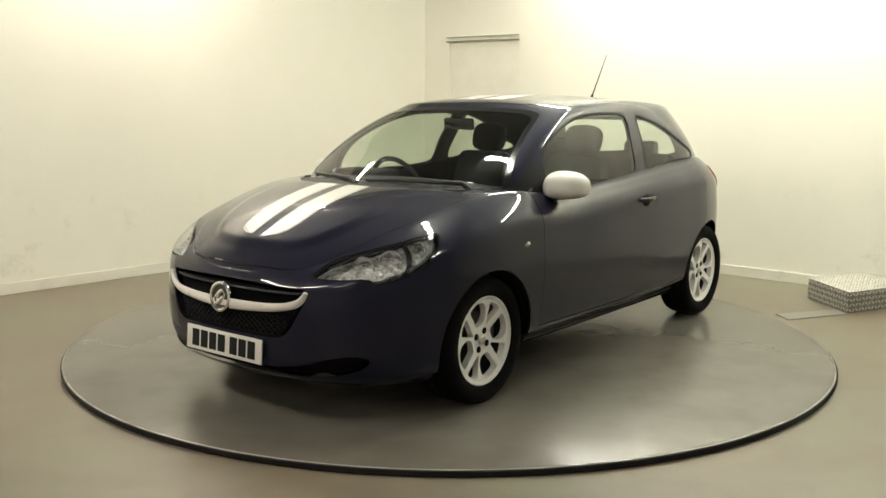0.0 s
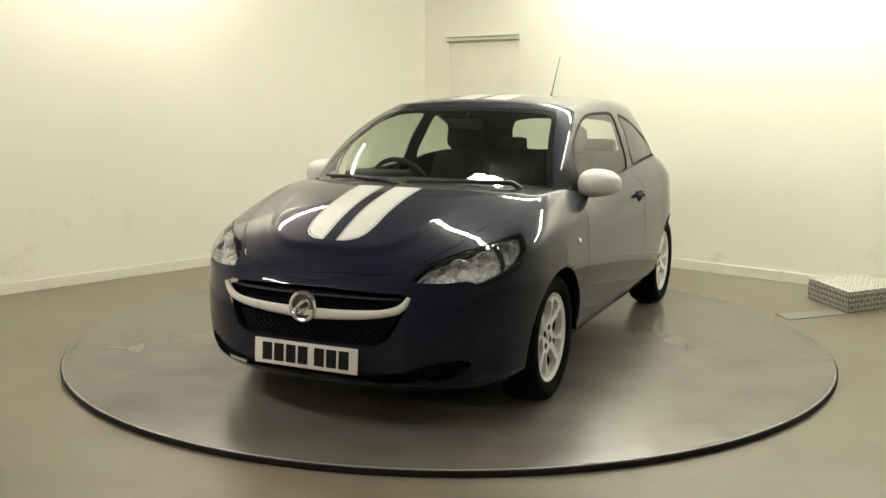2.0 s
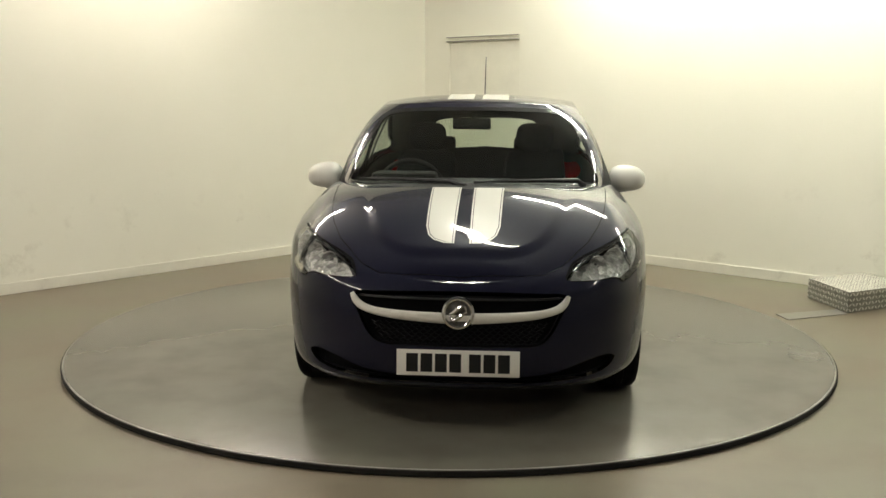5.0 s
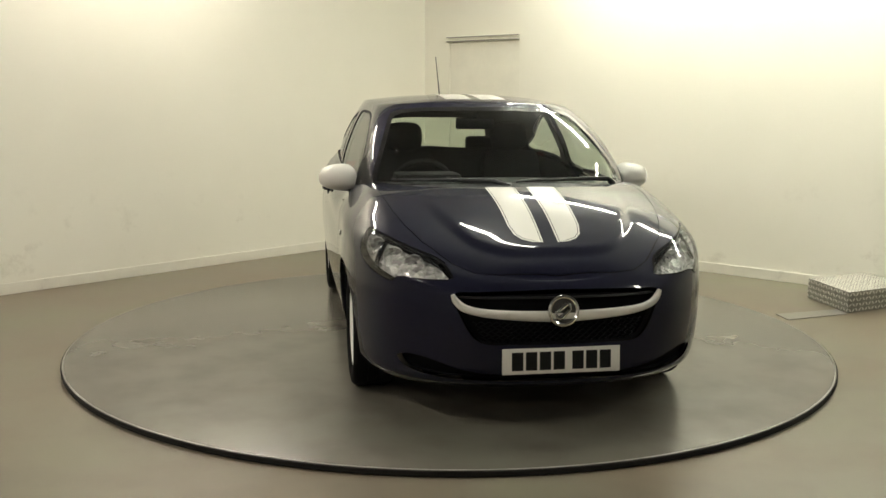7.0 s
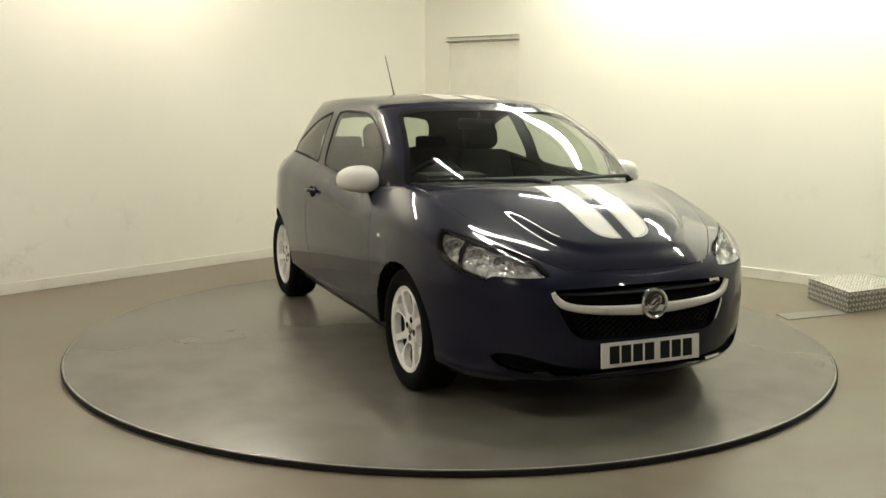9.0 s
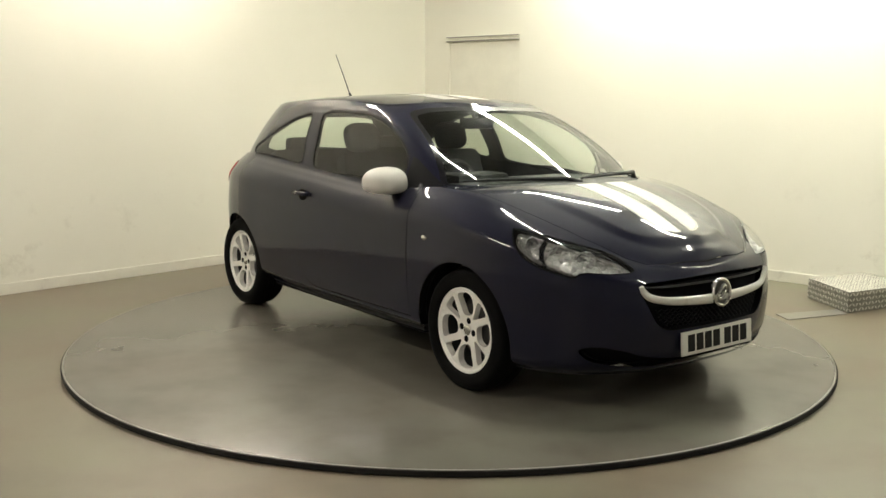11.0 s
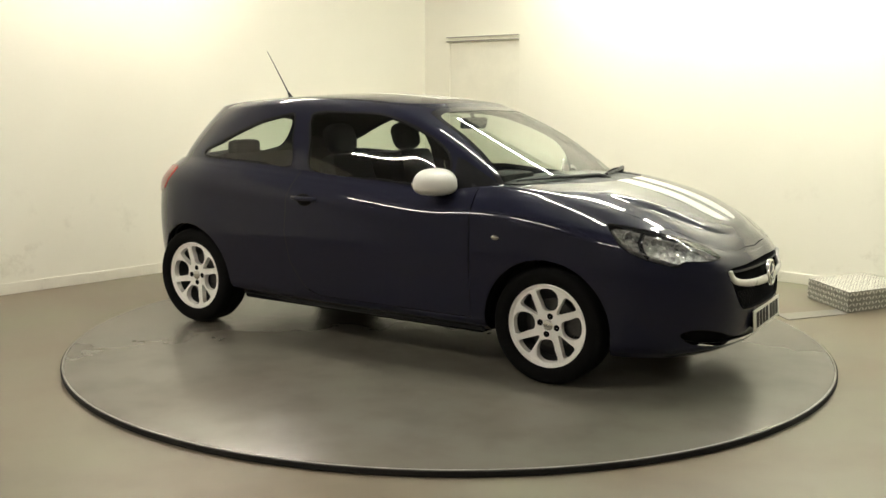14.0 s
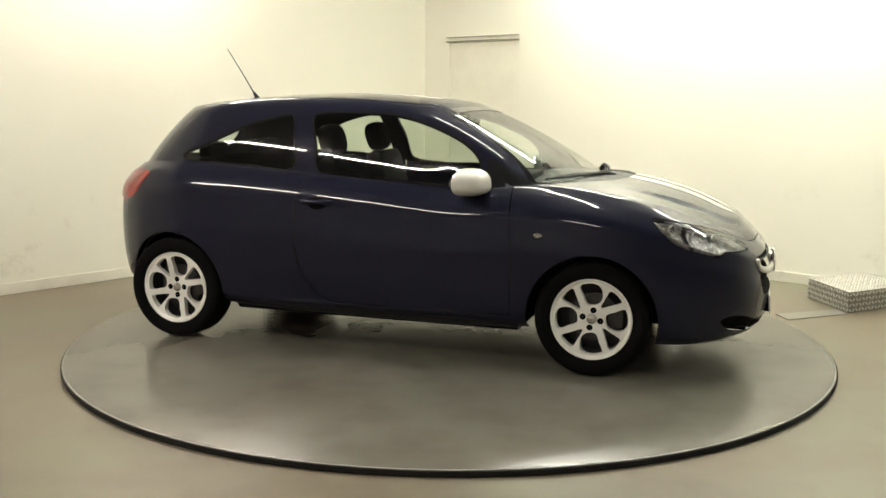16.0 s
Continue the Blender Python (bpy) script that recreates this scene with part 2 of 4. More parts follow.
def strip_light(a, b, tube_paint, z=None):
    """A fluorescent batten on the ceiling from plan point a to b."""
    z = CEIL_Z if z is None else z
    a, b = Vector((*a, 0)), Vector((*b, 0))
    d = b - a
    lamp = new("strip_light")
    ang = math.degrees(math.atan2(d.y, d.x))
    lamp.matrix_basis = pose((a.x + b.x) / 2, (a.y + b.y) / 2, z, 0, 0, ang)
    h = d.length / 2
    bm = bmesh.new()
    box(bm, (-h, -0.05, -0.055), (h, 0.05, 0.0), 0.006)
    part("housing", bm, M_HOUSING, lamp, bevel=-1)
    for s in (-1, 1):
        bm = bmesh.new()
        box(bm, (s * h - 0.02, -0.045, -0.10), (s * h + 0.02, 0.045, -0.05), 0.006)
        part("end_cap", bm, M_HOUSING, lamp, bevel=-1)
    for y in (-0.026, 0.026):
        bm = bmesh.new()
        tube(bm, [(-h + 0.02, y, -0.082), (h - 0.02, y, -0.082)], 0.020, 12)
        part("tube", bm, tube_paint, lamp, "glowing white fluorescent tube")
    tagged(lamp, "white twin-tube fluorescent batten on the ceiling", "strip light", group="ceiling strip lights")
    return lamp


def build_lights():
    for a, b, cool in LIGHT_LINES:
        strip_light(a, b, M_TUBE_COOL if cool else M_TUBE_WARM)


def build_turntable():
    table = new("turntable")
    bm = bmesh.new()
    lathe(bm, [(0.001, -0.012), (2.229, -0.012), (2.229, -0.001), (2.225, 0.0), (0.001, 0.0)], 160)
    part("deck", bm, M_TABLE, table)
    bm = bmesh.new()
    lathe(bm, [(2.231, -0.0285), (2.243, -0.0285), (2.246, -0.025), (2.246, -0.005), (2.243, -0.002), (2.231, -0.002)], 160, closed=True)
    part("edge_band", bm, M_RIM, table, "black rubber edge band")
    bm = bmesh.new()
    lathe(bm, [(2.230, 0.0005), (2.238, 0.0005), (2.240, -0.0012), (2.230, -0.0012)], 160, closed=True)
    part("edge_trim", bm, M_EDGE, table, "worn light metal edge trim")
    return tagged(table, "round grey painted vehicle turntable with black edge", "turntable")


LIGHT_LINES = [((-2.66, 1.05), (-1.66, 2.15), 0), ((0.72, 2.76), (2.07, 1.61), 1), ((2.40, 1.33), (3.75, 0.18), 1),
               ((-0.12, 0.10), (0.90, -1.16), 1), ((-4.35, -1.55), (-3.45, -2.75), 0), ((-3.35, -2.88), (-2.45, -4.08), 0),
               # these two are added fill lamps, not placed from any highlight
               ((3.2, -2.5), (4.4, -3.5), 1), ((-2.9, -7.4), (-1.1, -7.4), 0)]
build_room()
build_lights()
turntable = build_turntable()
from mathutils.bvhtree import BVHTree
from mathutils.interpolate import poly_3d_calc


# ---------------------------------------------------------------- the car's outer skin (x forward, y to its left, z up, ground at 0)
# columns of the lower body, front centre to rear centre: widest x, y; top x, y, z; lowest z
LOWER_KEYS = [
    (2.136, 0.000, 2.069, 0.000, 0.667, 0.188),
    (2.122, 0.254, 2.049, 0.254, 0.680, 0.188),
    (2.054, 0.498, 1.937, 0.447, 0.728, 0.188),
    (1.926, 0.671, 1.774, 0.600, 0.802, 0.186),
    (1.764, 0.782, 1.591, 0.672, 0.866, 0.184),
    (1.580, 0.845, 1.458, 0.695, 0.904, 0.188),
    (1.311, 0.876, 1.255, 0.720, 0.952, 0.224),
    (0.949, 0.878, 0.929, 0.745, 0.984, 0.229),
    (0.542, 0.880, 0.542, 0.777, 0.952, 0.229),
    (0.033, 0.882, 0.033, 0.784, 0.989, 0.229),
    (-0.476, 0.882, -0.476, 0.784, 1.026, 0.229),
    (-0.883, 0.880, -0.883, 0.772, 1.049, 0.234),
    (-1.245, 0.869, -1.245, 0.742, 1.059, 0.244),
    (-1.535, 0.798, -1.485, 0.660, 1.049, 0.265),
    (-1.749, 0.640, -1.658, 0.518, 1.028, 0.285),
    (-1.851, 0.366, -1.749, 0.295, 1.018, 0.295),
    (-1.886, 0.000, -1.780, 0.000, 1.018, 0.295)]
RISE = [0.0, 0.07, 0.2, 0.36, 0.53, 0.69, 0.82, 0.93, 1.0]
INSET = [0.1, 0.035, 0.014, 0.003, 0.0, 0.008, 0.03, 0.064, 0.0]
BACK = [0.1, 0.046, 0.014, 0.002, 0.0, 0.006, 0.022, 0.046, 0.0]
# columns of the glasshouse: base x, y, z; roof edge x, y, z; bulge x, y, z
UPPER_KEYS = [
    (1.224, 0.000, 0.962, 0.325, 0.000, 1.408, 0.020, 0.000, 0.014),
    (1.188, 0.284, 0.962, 0.312, 0.264, 1.407, 0.022, 0.000, 0.014),
    (1.071, 0.538, 0.962, 0.262, 0.484, 1.404, 0.040, 0.014, 0.022),
    (0.930, 0.700, 0.957, 0.150, 0.576, 1.397, 0.062, 0.027, 0.032),
    (0.760, 0.764, 0.950, 0.030, 0.592, 1.402, 0.045, 0.014, 0.024),
    (0.500, 0.774, 0.950, -0.095, 0.594, 1.412, 0.016, 0.019, 0.010),
    (0.033, 0.780, 0.983, -0.252, 0.597, 1.422, 0.000, 0.022, 0.000),
    (-0.476, 0.780, 1.020, -0.527, 0.601, 1.428, 0.000, 0.022, 0.000),
    (-0.883, 0.767, 1.042, -0.850, 0.594, 1.418, 0.000, 0.022, 0.000),
    (-1.225, 0.734, 1.053, -1.095, 0.571, 1.400, 0.000, 0.018, 0.000),
    (-1.480, 0.650, 1.042, -1.245, 0.523, 1.382, -0.006, 0.015, 0.000),
    (-1.648, 0.508, 1.022, -1.345, 0.427, 1.374, -0.010, 0.010, 0.008),
    (-1.734, 0.284, 1.012, -1.402, 0.244, 1.372, -0.012, 0.000, 0.008),
    (-1.765, 0.000, 1.012, -1.422, 0.000, 1.374, -0.012, 0.000, 0.008)]
BONNET_LINE = [
    (0.746, 1.018), (1.051, 1.023), (1.346, 1.002), (1.560, 0.948), (1.713, 0.894),
    (1.865, 0.825), (1.967, 0.770), (2.028, 0.723), (2.069, 0.667), (2.171, 0.611)]
ROOF_LINE = [
    (-1.698, 1.339), (-1.581, 1.356), (-1.341, 1.403), (-0.924, 1.444), (-0.527, 1.463),
    (-0.272, 1.467), (0.033, 1.452), (0.325, 1.408), (0.42, 1.37)]


def hermite(ts, ps, tq):
    """Smooth curve through the points ps (n x d) at ts, read at tq."""
    ts, ps, tq = np.asarray(ts, float), np.asarray(ps, float), np.asarray(tq, float)
    h = np.diff(ts)
    sl = np.diff(ps, axis=0) / h[:, None]
    mt = np.empty_like(ps)
    mt[0], mt[-1] = sl[0], sl[-1]
    mt[1:-1] = (sl[:-1] * h[1:, None] + sl[1:] * h[:-1, None]) / (h[1:] + h[:-1])[:, None]
    i = np.clip(np.searchsorted(ts, tq, side="right") - 1, 0, len(h) - 1)
    u = ((tq - ts[i]) / h[i])[:, None]
    hh = h[i][:, None]
    return (2 * u**3 - 3 * u**2 + 1) * ps[i] + (u**3 - 2 * u**2 + u) * hh * mt[i] + (3 * u**2 - 2 * u**3) * ps[i + 1] + (u**3 - u**2) * hh * mt[i + 1]


def line_at(line, x):
    a = np.array(line)
    return float(hermite(a[:, 0], a[:, 1:], [x])[0, 0])


def dense(ctrl, levels, columns):
    """Refines a half grid of control points (levels x keys x 3); both ends of a level lie on the car's middle."""
    c = np.asarray(ctrl, float)
    c = np.stack([hermite(np.linspace(0, 1, c.shape[0]), c[:, k], np.linspace(0, 1, levels)) for k in range(c.shape[1])], 1)
    flip = np.array([1, -1, 1])
    out = []
    for row in c:
        ext = np.concatenate([row[1:3][::-1] * flip, row, row[-3:-1][::-1] * flip])
        t = np.concatenate([[0], np.cumsum(np.linalg.norm(np.diff(ext, axis=0), axis=1))])
        tk = t[2:-2]
        # the same share of columns between each two keys in every row
        n = len(row) - 1
        q = np.interp(np.linspace(0, n, columns), np.arange(n + 1), tk)
        r = hermite(t, ext, q)
        r[0, 1] = r[-1, 1] = 0.0
        out.append(r)
    return np.array(out)


def ring_mesh(bm, grid):
    """Both halves of a refined half grid; returns the rows of vertices, right rear to front to left rear."""
    rows = []
    for r in grid:
        left = [bm.verts.new(p) for p in r]
        right = [None] + [bm.verts.new((p[0], -p[1], p[2])) for p in r[1:-1]] + [None]
        right[0], right[-1] = left[0], left[-1]
        rows.append((left, right))
    for (l0, r0), (l1, r1) in zip(rows, rows[1:]):
        for k in range(len(l0) - 1):
            bm.faces.new((l0[k], l0[k + 1], l1[k + 1], l1[k]))
            bm.faces.new((r0[k + 1], r0[k], r1[k], r1[k + 1]))
    return rows


def raised(x, y):
    """The bonnet's raised middle: 1 within a wide U, falling to 0 over a short crease."""
    r = (max(0.0, (x - 1.20) / 0.785)) ** 3.2 + (abs(y) / (0.47 + 0.10 * max(0.0, 1.7 - x))) ** 3.2
    f = max(0.0, min(1.0, (1.03 - r) / 0.14))
    g = max(0.0, min(1.0, (x - 1.30) / 0.45))
    return f * f * (3 - 2 * f) * g * g * (3 - 2 * g)


def cap_mesh(bm, left, right, line, power, m, stop, dome=0.0):
    """Spans the top row from side to side, crowned to the middle line."""
    def across(a, b):
        ye, xe, ze = a.co.y, a.co.x, a.co.z
        if ye < 1e-5:
            return [a] * (m + 1)
        zc = line_at(line, xe)
        vs = [a]
        for i in range(1, m):
            f = 1 - 2 * i / m
            z = ze + (zc - ze) * (1 - abs(f) ** power)
            if dome:
                z += dome * raised(xe, ye * f)
            vs.append(bm.verts.new((xe, ye * f, z)))
        return vs + [b]
    prev = None
    for k in range(stop):
        cur = across(left[k], right[k])
        if prev:
            for i in range(m):
                vs = []
                for v in (prev[i], cur[i], cur[i + 1], prev[i + 1]):
                    if v not in vs:
                        vs.append(v)
                if len(vs) > 2:
                    bm.faces.new(vs)
        prev = cur


REFERENCE = []


def remember(bm, calm):
    """Keeps the uncut skin, so that its panels can take over its smooth normals."""
    bm.verts.ensure_lookup_table()
    cos, nos = [v.co.copy() for v in bm.verts], [v.normal.copy() for v in bm.verts]
    bm.verts.index_update()
    polys = [[v.index for v in f.verts] for f in bm.faces]
    ends = np.array([[e.verts[0].index, e.verts[1].index] for e in bm.edges])
    flow = np.array(nos)
    for _ in range(calm):
        total = flow.copy()
        np.add.at(total, ends[:, 0], flow[ends[:, 1]])
        np.add.at(total, ends[:, 1], flow[ends[:, 0]])
        flow = total / np.linalg.norm(total, axis=1, keepdims=True)
    nos = [Vector(v) for v in flow]
    REFERENCE.append((BVHTree.FromPolygons(cos, polys), cos, nos, polys))


def smooth_normal(co):
    best = None
    for tree, cos, nos, polys in REFERENCE:
        loc, nor, i, d = tree.find_nearest(co)
        if best is None or d < best[0]:
            best = (d, loc, cos, nos, polys[i])
    _, loc, cos, nos, poly = best
    w = poly_3d_calc([cos[i] for i in poly], loc)
    n = sum((nos[i] * k for i, k in zip(poly, w)), Vector())
    return n.normalized() if n.length > 1e-6 else nos[poly[0]]


def lower_skin():
    ctrl = []
    for r, ins, back in zip(RISE, INSET, BACK):
        row = []
        for xw, yw, xt, yt, zt, zb in LOWER_KEYS:
            top = r >= 0.999
            z = zb + (zt - zb) * r
            if top:
                row.append((xt, yt, zt))
                continue
            nose = max(0.0, min(1.0, (xw - 1.25) / 0.8))
            tail = max(0.0, min(1.0, (-xw - 1.25) / 0.65))
            y = yw - ins * (yw / 0.88) * (1 - 0.5 * nose)
            x = xw - back * nose + 0.8 * back * tail
            if r > 0.75:
                f = (r - 0.69) / 0.31
                g = f ** 2.2
                x, y = xw + (xt - xw) * g, yw + (yt - yw) * g
            row.append((x, y, z))
        ctrl.append(row)
    bm = bmesh.new()
    g = dense(ctrl, 60, 16 * 12 + 1)
    # shoulder crease: the flank steps in above a line that climbs to the tail
    for k in range(g.shape[1]):
        zt = g[-1, k, 2]
        for row in g:
            x, y, z = row[k]
            zc = 0.920 - 0.062 * x
            ends = max(0.0, min(1.0, (0.75 - x) / 0.5)) * max(0.0, min(1.0, (x + 1.55) / 0.3))
            if ends > 0 and z > zc:
                f = min(1.0, (z - zc) / 0.024)
                row[k, 1] -= 0.009 * ends * f * f * (3 - 2 * f) * max(0.0, 1 - (z - zc) / max(0.03, zt - zc))
                # a second, softer fold under the windows, added to draw another highlight line
                f = max(0.0, min(1.0, (z - zc - 0.034) / 0.020))
                row[k, 1] -= 0.005 * ends * f * f * (3 - 2 * f) * max(0.0, min(1.0, (zt - z) / 0.02))
    rows = ring_mesh(bm, g)
    left, right = rows[-1]
    stop = sum(1 for v in left if v.co.x > 0.66)
    cap_mesh(bm, left, right, BONNET_LINE, 2.4, 90, stop, 0.015)
    bmesh.ops.recalc_face_normals(bm, faces=bm.faces[:])
    bm.normal_update()
    remember(bm, 2)
    return bm


def upper_skin():
    ctrl = []
    for v in np.linspace(0, 1, 6):
        ctrl.append([[(1 - v) * k[i] + v * k[3 + i] + 4 * v * (1 - v) * k[6 + i] for i in range(3)] for k in UPPER_KEYS])
    bm = bmesh.new()
    rows = ring_mesh(bm, dense(ctrl, 24, 13 * 8 + 1))
    cap_mesh(bm, *rows[-1], ROOF_LINE, 2.6, 30, len(rows[-1][0]))
    bmesh.ops.recalc_face_normals(bm, faces=bm.faces[:])
    bm.normal_update()
    remember(bm, 4)
    return bm


# ---------------------------------------------------------------- car materials
M_WHITE = surface("white_gloss_paint", (0.66, 0.645, 0.60), 0.35, coat=0.4, vary=0.012)
M_BLACK = surface("black_textured_plastic", (0.009, 0.009, 0.010), 0.5, vary=0.25, grain=300, bump=0.25, spec=0.3)
M_GAP = surface("dark_panel_gap", (0.003, 0.003, 0.004), 0.85, spec=0.1)
M_GLOSSBLACK = surface("gloss_black_trim", (0.006, 0.006, 0.008), 0.12, coat=0.5)
M_TYRE = surface("tyre_rubber", (0.0045, 0.0045, 0.0045), 0.75, vary=0.3, grain=180, bump=0.4, spec=0.06)
M_SEAL = surface("window_seal_rubber", (0.004, 0.004, 0.005), 0.55, vary=0.2, spec=0.12)
M_ALLOY = surface("white_painted_alloy", (0.82, 0.81, 0.77), 0.30, metal=0.0, coat=0.4, vary=0.05)
M_CHROME = surface("bright_chrome", (0.78, 0.78, 0.77), 0.10, metal=1.0, vary=0.04)
M_REFLECT = faceted_chrome()
# shade inside the rims is put into this near-black base
M_BARREL = surface("shadowed_rim_inside", (0.02, 0.02, 0.02), 0.6, vary=0.3)
M_BRAKE = surface("dull_brake_steel", (0.07, 0.068, 0.065), 0.45, metal=0.7, vary=0.3, scale=20)
M_TRIM = surface("charcoal_interior_trim", (0.012, 0.012, 0.012), 0.8, spec=0.2, vary=0.2, grain=250, bump=0.3)
M_FABRIC = surface("charcoal_seat_fabric", (0.011, 0.011, 0.012), 0.95, spec=0.1, vary=0.3, grain=60, bump=0.15)
M_GLASS = thin_glass("clear_car_glass", (0.80, 0.86, 0.80))
M_LENS = thin_glass("clear_lamp_lens", (0.93, 0.94, 0.94))
M_LENSBALL = surface("projector_lens", (0.25, 0.25, 0.26), 0.06, metal=0.6, coat=1.0)
M_RED = surface("red_lamp_lens", (0.26, 0.005, 0.005), 0.14, coat=0.3, vary=0.15, scale=40)
M_PLATE = surface("white_plate", (0.72, 0.71, 0.66), 0.35, vary=0.03)
M_INK = surface("black_plate_ink", (0.008, 0.008, 0.008), 0.5, spec=0.2)
M_LINE = surface("dark_pinstripe", (0.05, 0.048, 0.05), 0.4)

SIDE = (Vector((1, 0, 0)), Vector((0, 0, 1)))
FRONT = (Vector((0, 1, 0)), Vector((0, 0, 1)))
TOP = (Vector((1, 0, 0)), Vector((0, 1, 0)))


# ---------------------------------------------------------------- cutting panels out of the skin
def smooth_loop(pts, per=5):
    """A closed curve through the points, finely divided."""
    p = np.array(pts, float)
    ext = np.concatenate([p[-2:], p, p[:3]])
    t = np.concatenate([[0], np.cumsum(np.linalg.norm(np.diff(ext, axis=0), axis=1) ** 0.7)])
    q = np.concatenate([np.linspace(t[2 + i], t[3 + i], per, endpoint=False) for i in range(len(p))])
    return [tuple(v) for v in hermite(t, ext, q)]


def inset(loop, d):
    """The loop moved inwards by d (outwards if negative)."""
    n = len(loop)
    area = sum(loop[i][0] * loop[(i + 1) % n][1] - loop[(i + 1) % n][0] * loop[i][1] for i in range(n))
    s = 1 if area > 0 else -1
    out = []
    for i in range(n):
        a, b = Vector(loop[i - 1]), Vector(loop[(i + 1) % n])
        e = (b - a).normalized()
        out.append((loop[i][0] - s * d * e.y, loop[i][1] + s * d * e.x))
    return out


def mirror_loop(half):
    """Closes a half outline given from the middle line (y = 0) round to the middle line; the lateral value comes first."""
    return list(half) + [(-a, b) for a, b in reversed(half) if abs(a) > 1e-6]


def inside(p, loop):
    x, y = p
    hit = False
    j = len(loop) - 1
    for i in range(len(loop)):
        xi, yi = loop[i]
        xj, yj = loop[j]
        if (yi > y) != (yj > y) and x < (xj - xi) * (y - yi) / (yj - yi) + xi:
            hit = not hit
        j = i
    return hit


def cut(bm, loop, axes, where):
    """Splits the faces that satisfy where() along the loop, as seen along the third axis; returns the faces within it."""
    a, b = axes
    us, ws = [p[0] for p in loop], [p[1] for p in loop]
    u0, u1, w0, w1 = min(us), max(us), min(ws), max(ws)

    def span(f):
        pu = [v.co.dot(a) for v in f.verts]
        pw = [v.co.dot(b) for v in f.verts]
        return min(pu), max(pu), min(pw), max(pw)

    near = {}
    for f in bm.faces:
        if where(f.calc_center_median()):
            s = span(f)
            if s[0] <= u1 and s[1] >= u0 and s[2] <= w1 and s[3] >= w0:
                near[f] = s
    n = len(loop)
    for i in range(n):
        p, q = loop[i], loop[(i + 1) % n]
        du, dw = q[0] - p[0], q[1] - p[1]
        if abs(du) + abs(dw) < 1e-7:
            continue
        lo, hi = (min(p[0], q[0]), min(p[1], q[1])), (max(p[0], q[0]), max(p[1], q[1]))
        fs = [f for f, s in near.items() if f.is_valid and s[0] <= hi[0] and s[1] >= lo[0] and s[2] <= hi[1] and s[3] >= lo[1]]
        if not fs:
            continue
        geom = list({e for f in fs for e in f.edges}) + fs + list({v for f in fs for v in f.verts})
        no = (a * dw - b * du).normalized()
        r = bmesh.ops.bisect_plane(bm, geom=geom, dist=1e-6, plane_co=a * p[0] + b * p[1], plane_no=no)
        near = {f: s for f, s in near.items() if f.is_valid}
        for f in fs:
            if f.is_valid:
                near[f] = span(f)
        for g in r["geom"]:
            if isinstance(g, bmesh.types.BMFace) and g.is_valid:
                near[g] = span(g)
    out = []
    for f in near:
        c = f.calc_center_median()
        if inside((c.dot(a), c.dot(b)), loop):
            out.append(f)
    return out


def take(bm, faces, offset=0.0, remove=True, into=None):
    """Copies faces into a mesh of their own, moved along the skin's normals; removes them from the skin if asked."""
    dst = into if into is not None else bmesh.new()
    made = {}
    for f in faces:
        vs = []
        for v in f.verts:
            if v not in made:
                made[v] = dst.verts.new(v.co + v.normal * offset)
            vs.append(made[v])
        dst.faces.new(vs)
    if remove:
        bmesh.ops.delete(bm, geom=list(faces), context="FACES")
    return dst


def walls_of(bm, depth, towards=None):
    """Draws the open edges of a mesh inwards, so that the piece has depth."""
    bm.normal_update()
    edges = [e for e in bm.edges if e.is_boundary]
    r = bmesh.ops.extrude_edge_only(bm, edges=edges)
    for g in r["geom"]:
        if isinstance(g, bmesh.types.BMVert):
            g.co += (towards if towards is not None else -g.normal) * depth
    return bm


def skin_part(name, bm, material, parent, label="", flowing=True):
    me = bpy.data.meshes.new(name)
    if flowing:
        normals = [smooth_normal(v.co) for v in bm.verts]
        bm.normal_update()
        if sum(f.normal.dot(smooth_normal(f.calc_center_median())) for f in bm.faces[:60]) < 0:
            bmesh.ops.reverse_faces(bm, faces=bm.faces[:])
    bm.to_mesh(me)
    bm.free()
    me.shade_smooth()
    if flowing:
        me.normals_split_custom_set_from_vertices(normals)
    else:
        me.set_sharp_from_angle(angle=radians(55))
    me.materials.append(material)
    ob = new(name, me)
    ob.parent = parent
    if label:
        tagged(ob, label)
    return ob


def arc_loop(cx, cz, r, n=40):
    return [(cx + r * math.cos(2 * math.pi * i / n), cz + r * math.sin(2 * math.pi * i / n)) for i in range(n)]


AXLES, HUB_Z, ARCH = (1.2555, -1.2555), 0.304, 0.343
DOOR_GLASS = [(-0.318, 1.030), (-0.350, 1.180), (-0.392, 1.335), (-0.372, 1.344), (-0.116, 1.350), (0.086, 1.341), (0.200, 1.320), (0.300, 1.291),
              (0.410, 1.250), (0.510, 1.202), (0.580, 1.150), (0.615, 1.100), (0.628, 1.030), (0.622, 0.974), (0.590, 0.970), (0.150, 0.998)]
QUARTER_GLASS = [(-0.470, 1.046), (-0.500, 1.200), (-0.530, 1.325), (-0.545, 1.338), (-0.607, 1.328), (-0.785, 1.285), (-0.958, 1.216), (-1.100, 1.150),
                 (-1.235, 1.092), (-1.228, 1.080), (-1.020, 1.066), (-0.730, 1.055)]
SAIL = [(0.652, 1.128), (0.700, 1.112), (0.780, 1.066), (0.880, 1.006), (0.940, 0.964), (0.800, 0.962), (0.655, 0.966)]
SCREEN = mirror_loop([(0.0, 1.391), (0.30, 1.386), (0.47, 1.374), (0.538, 1.350), (0.594, 1.255), (0.644, 1.145), (0.684, 1.045), (0.694, 0.985), (0.62, 0.972), (0.0, 0.970)])
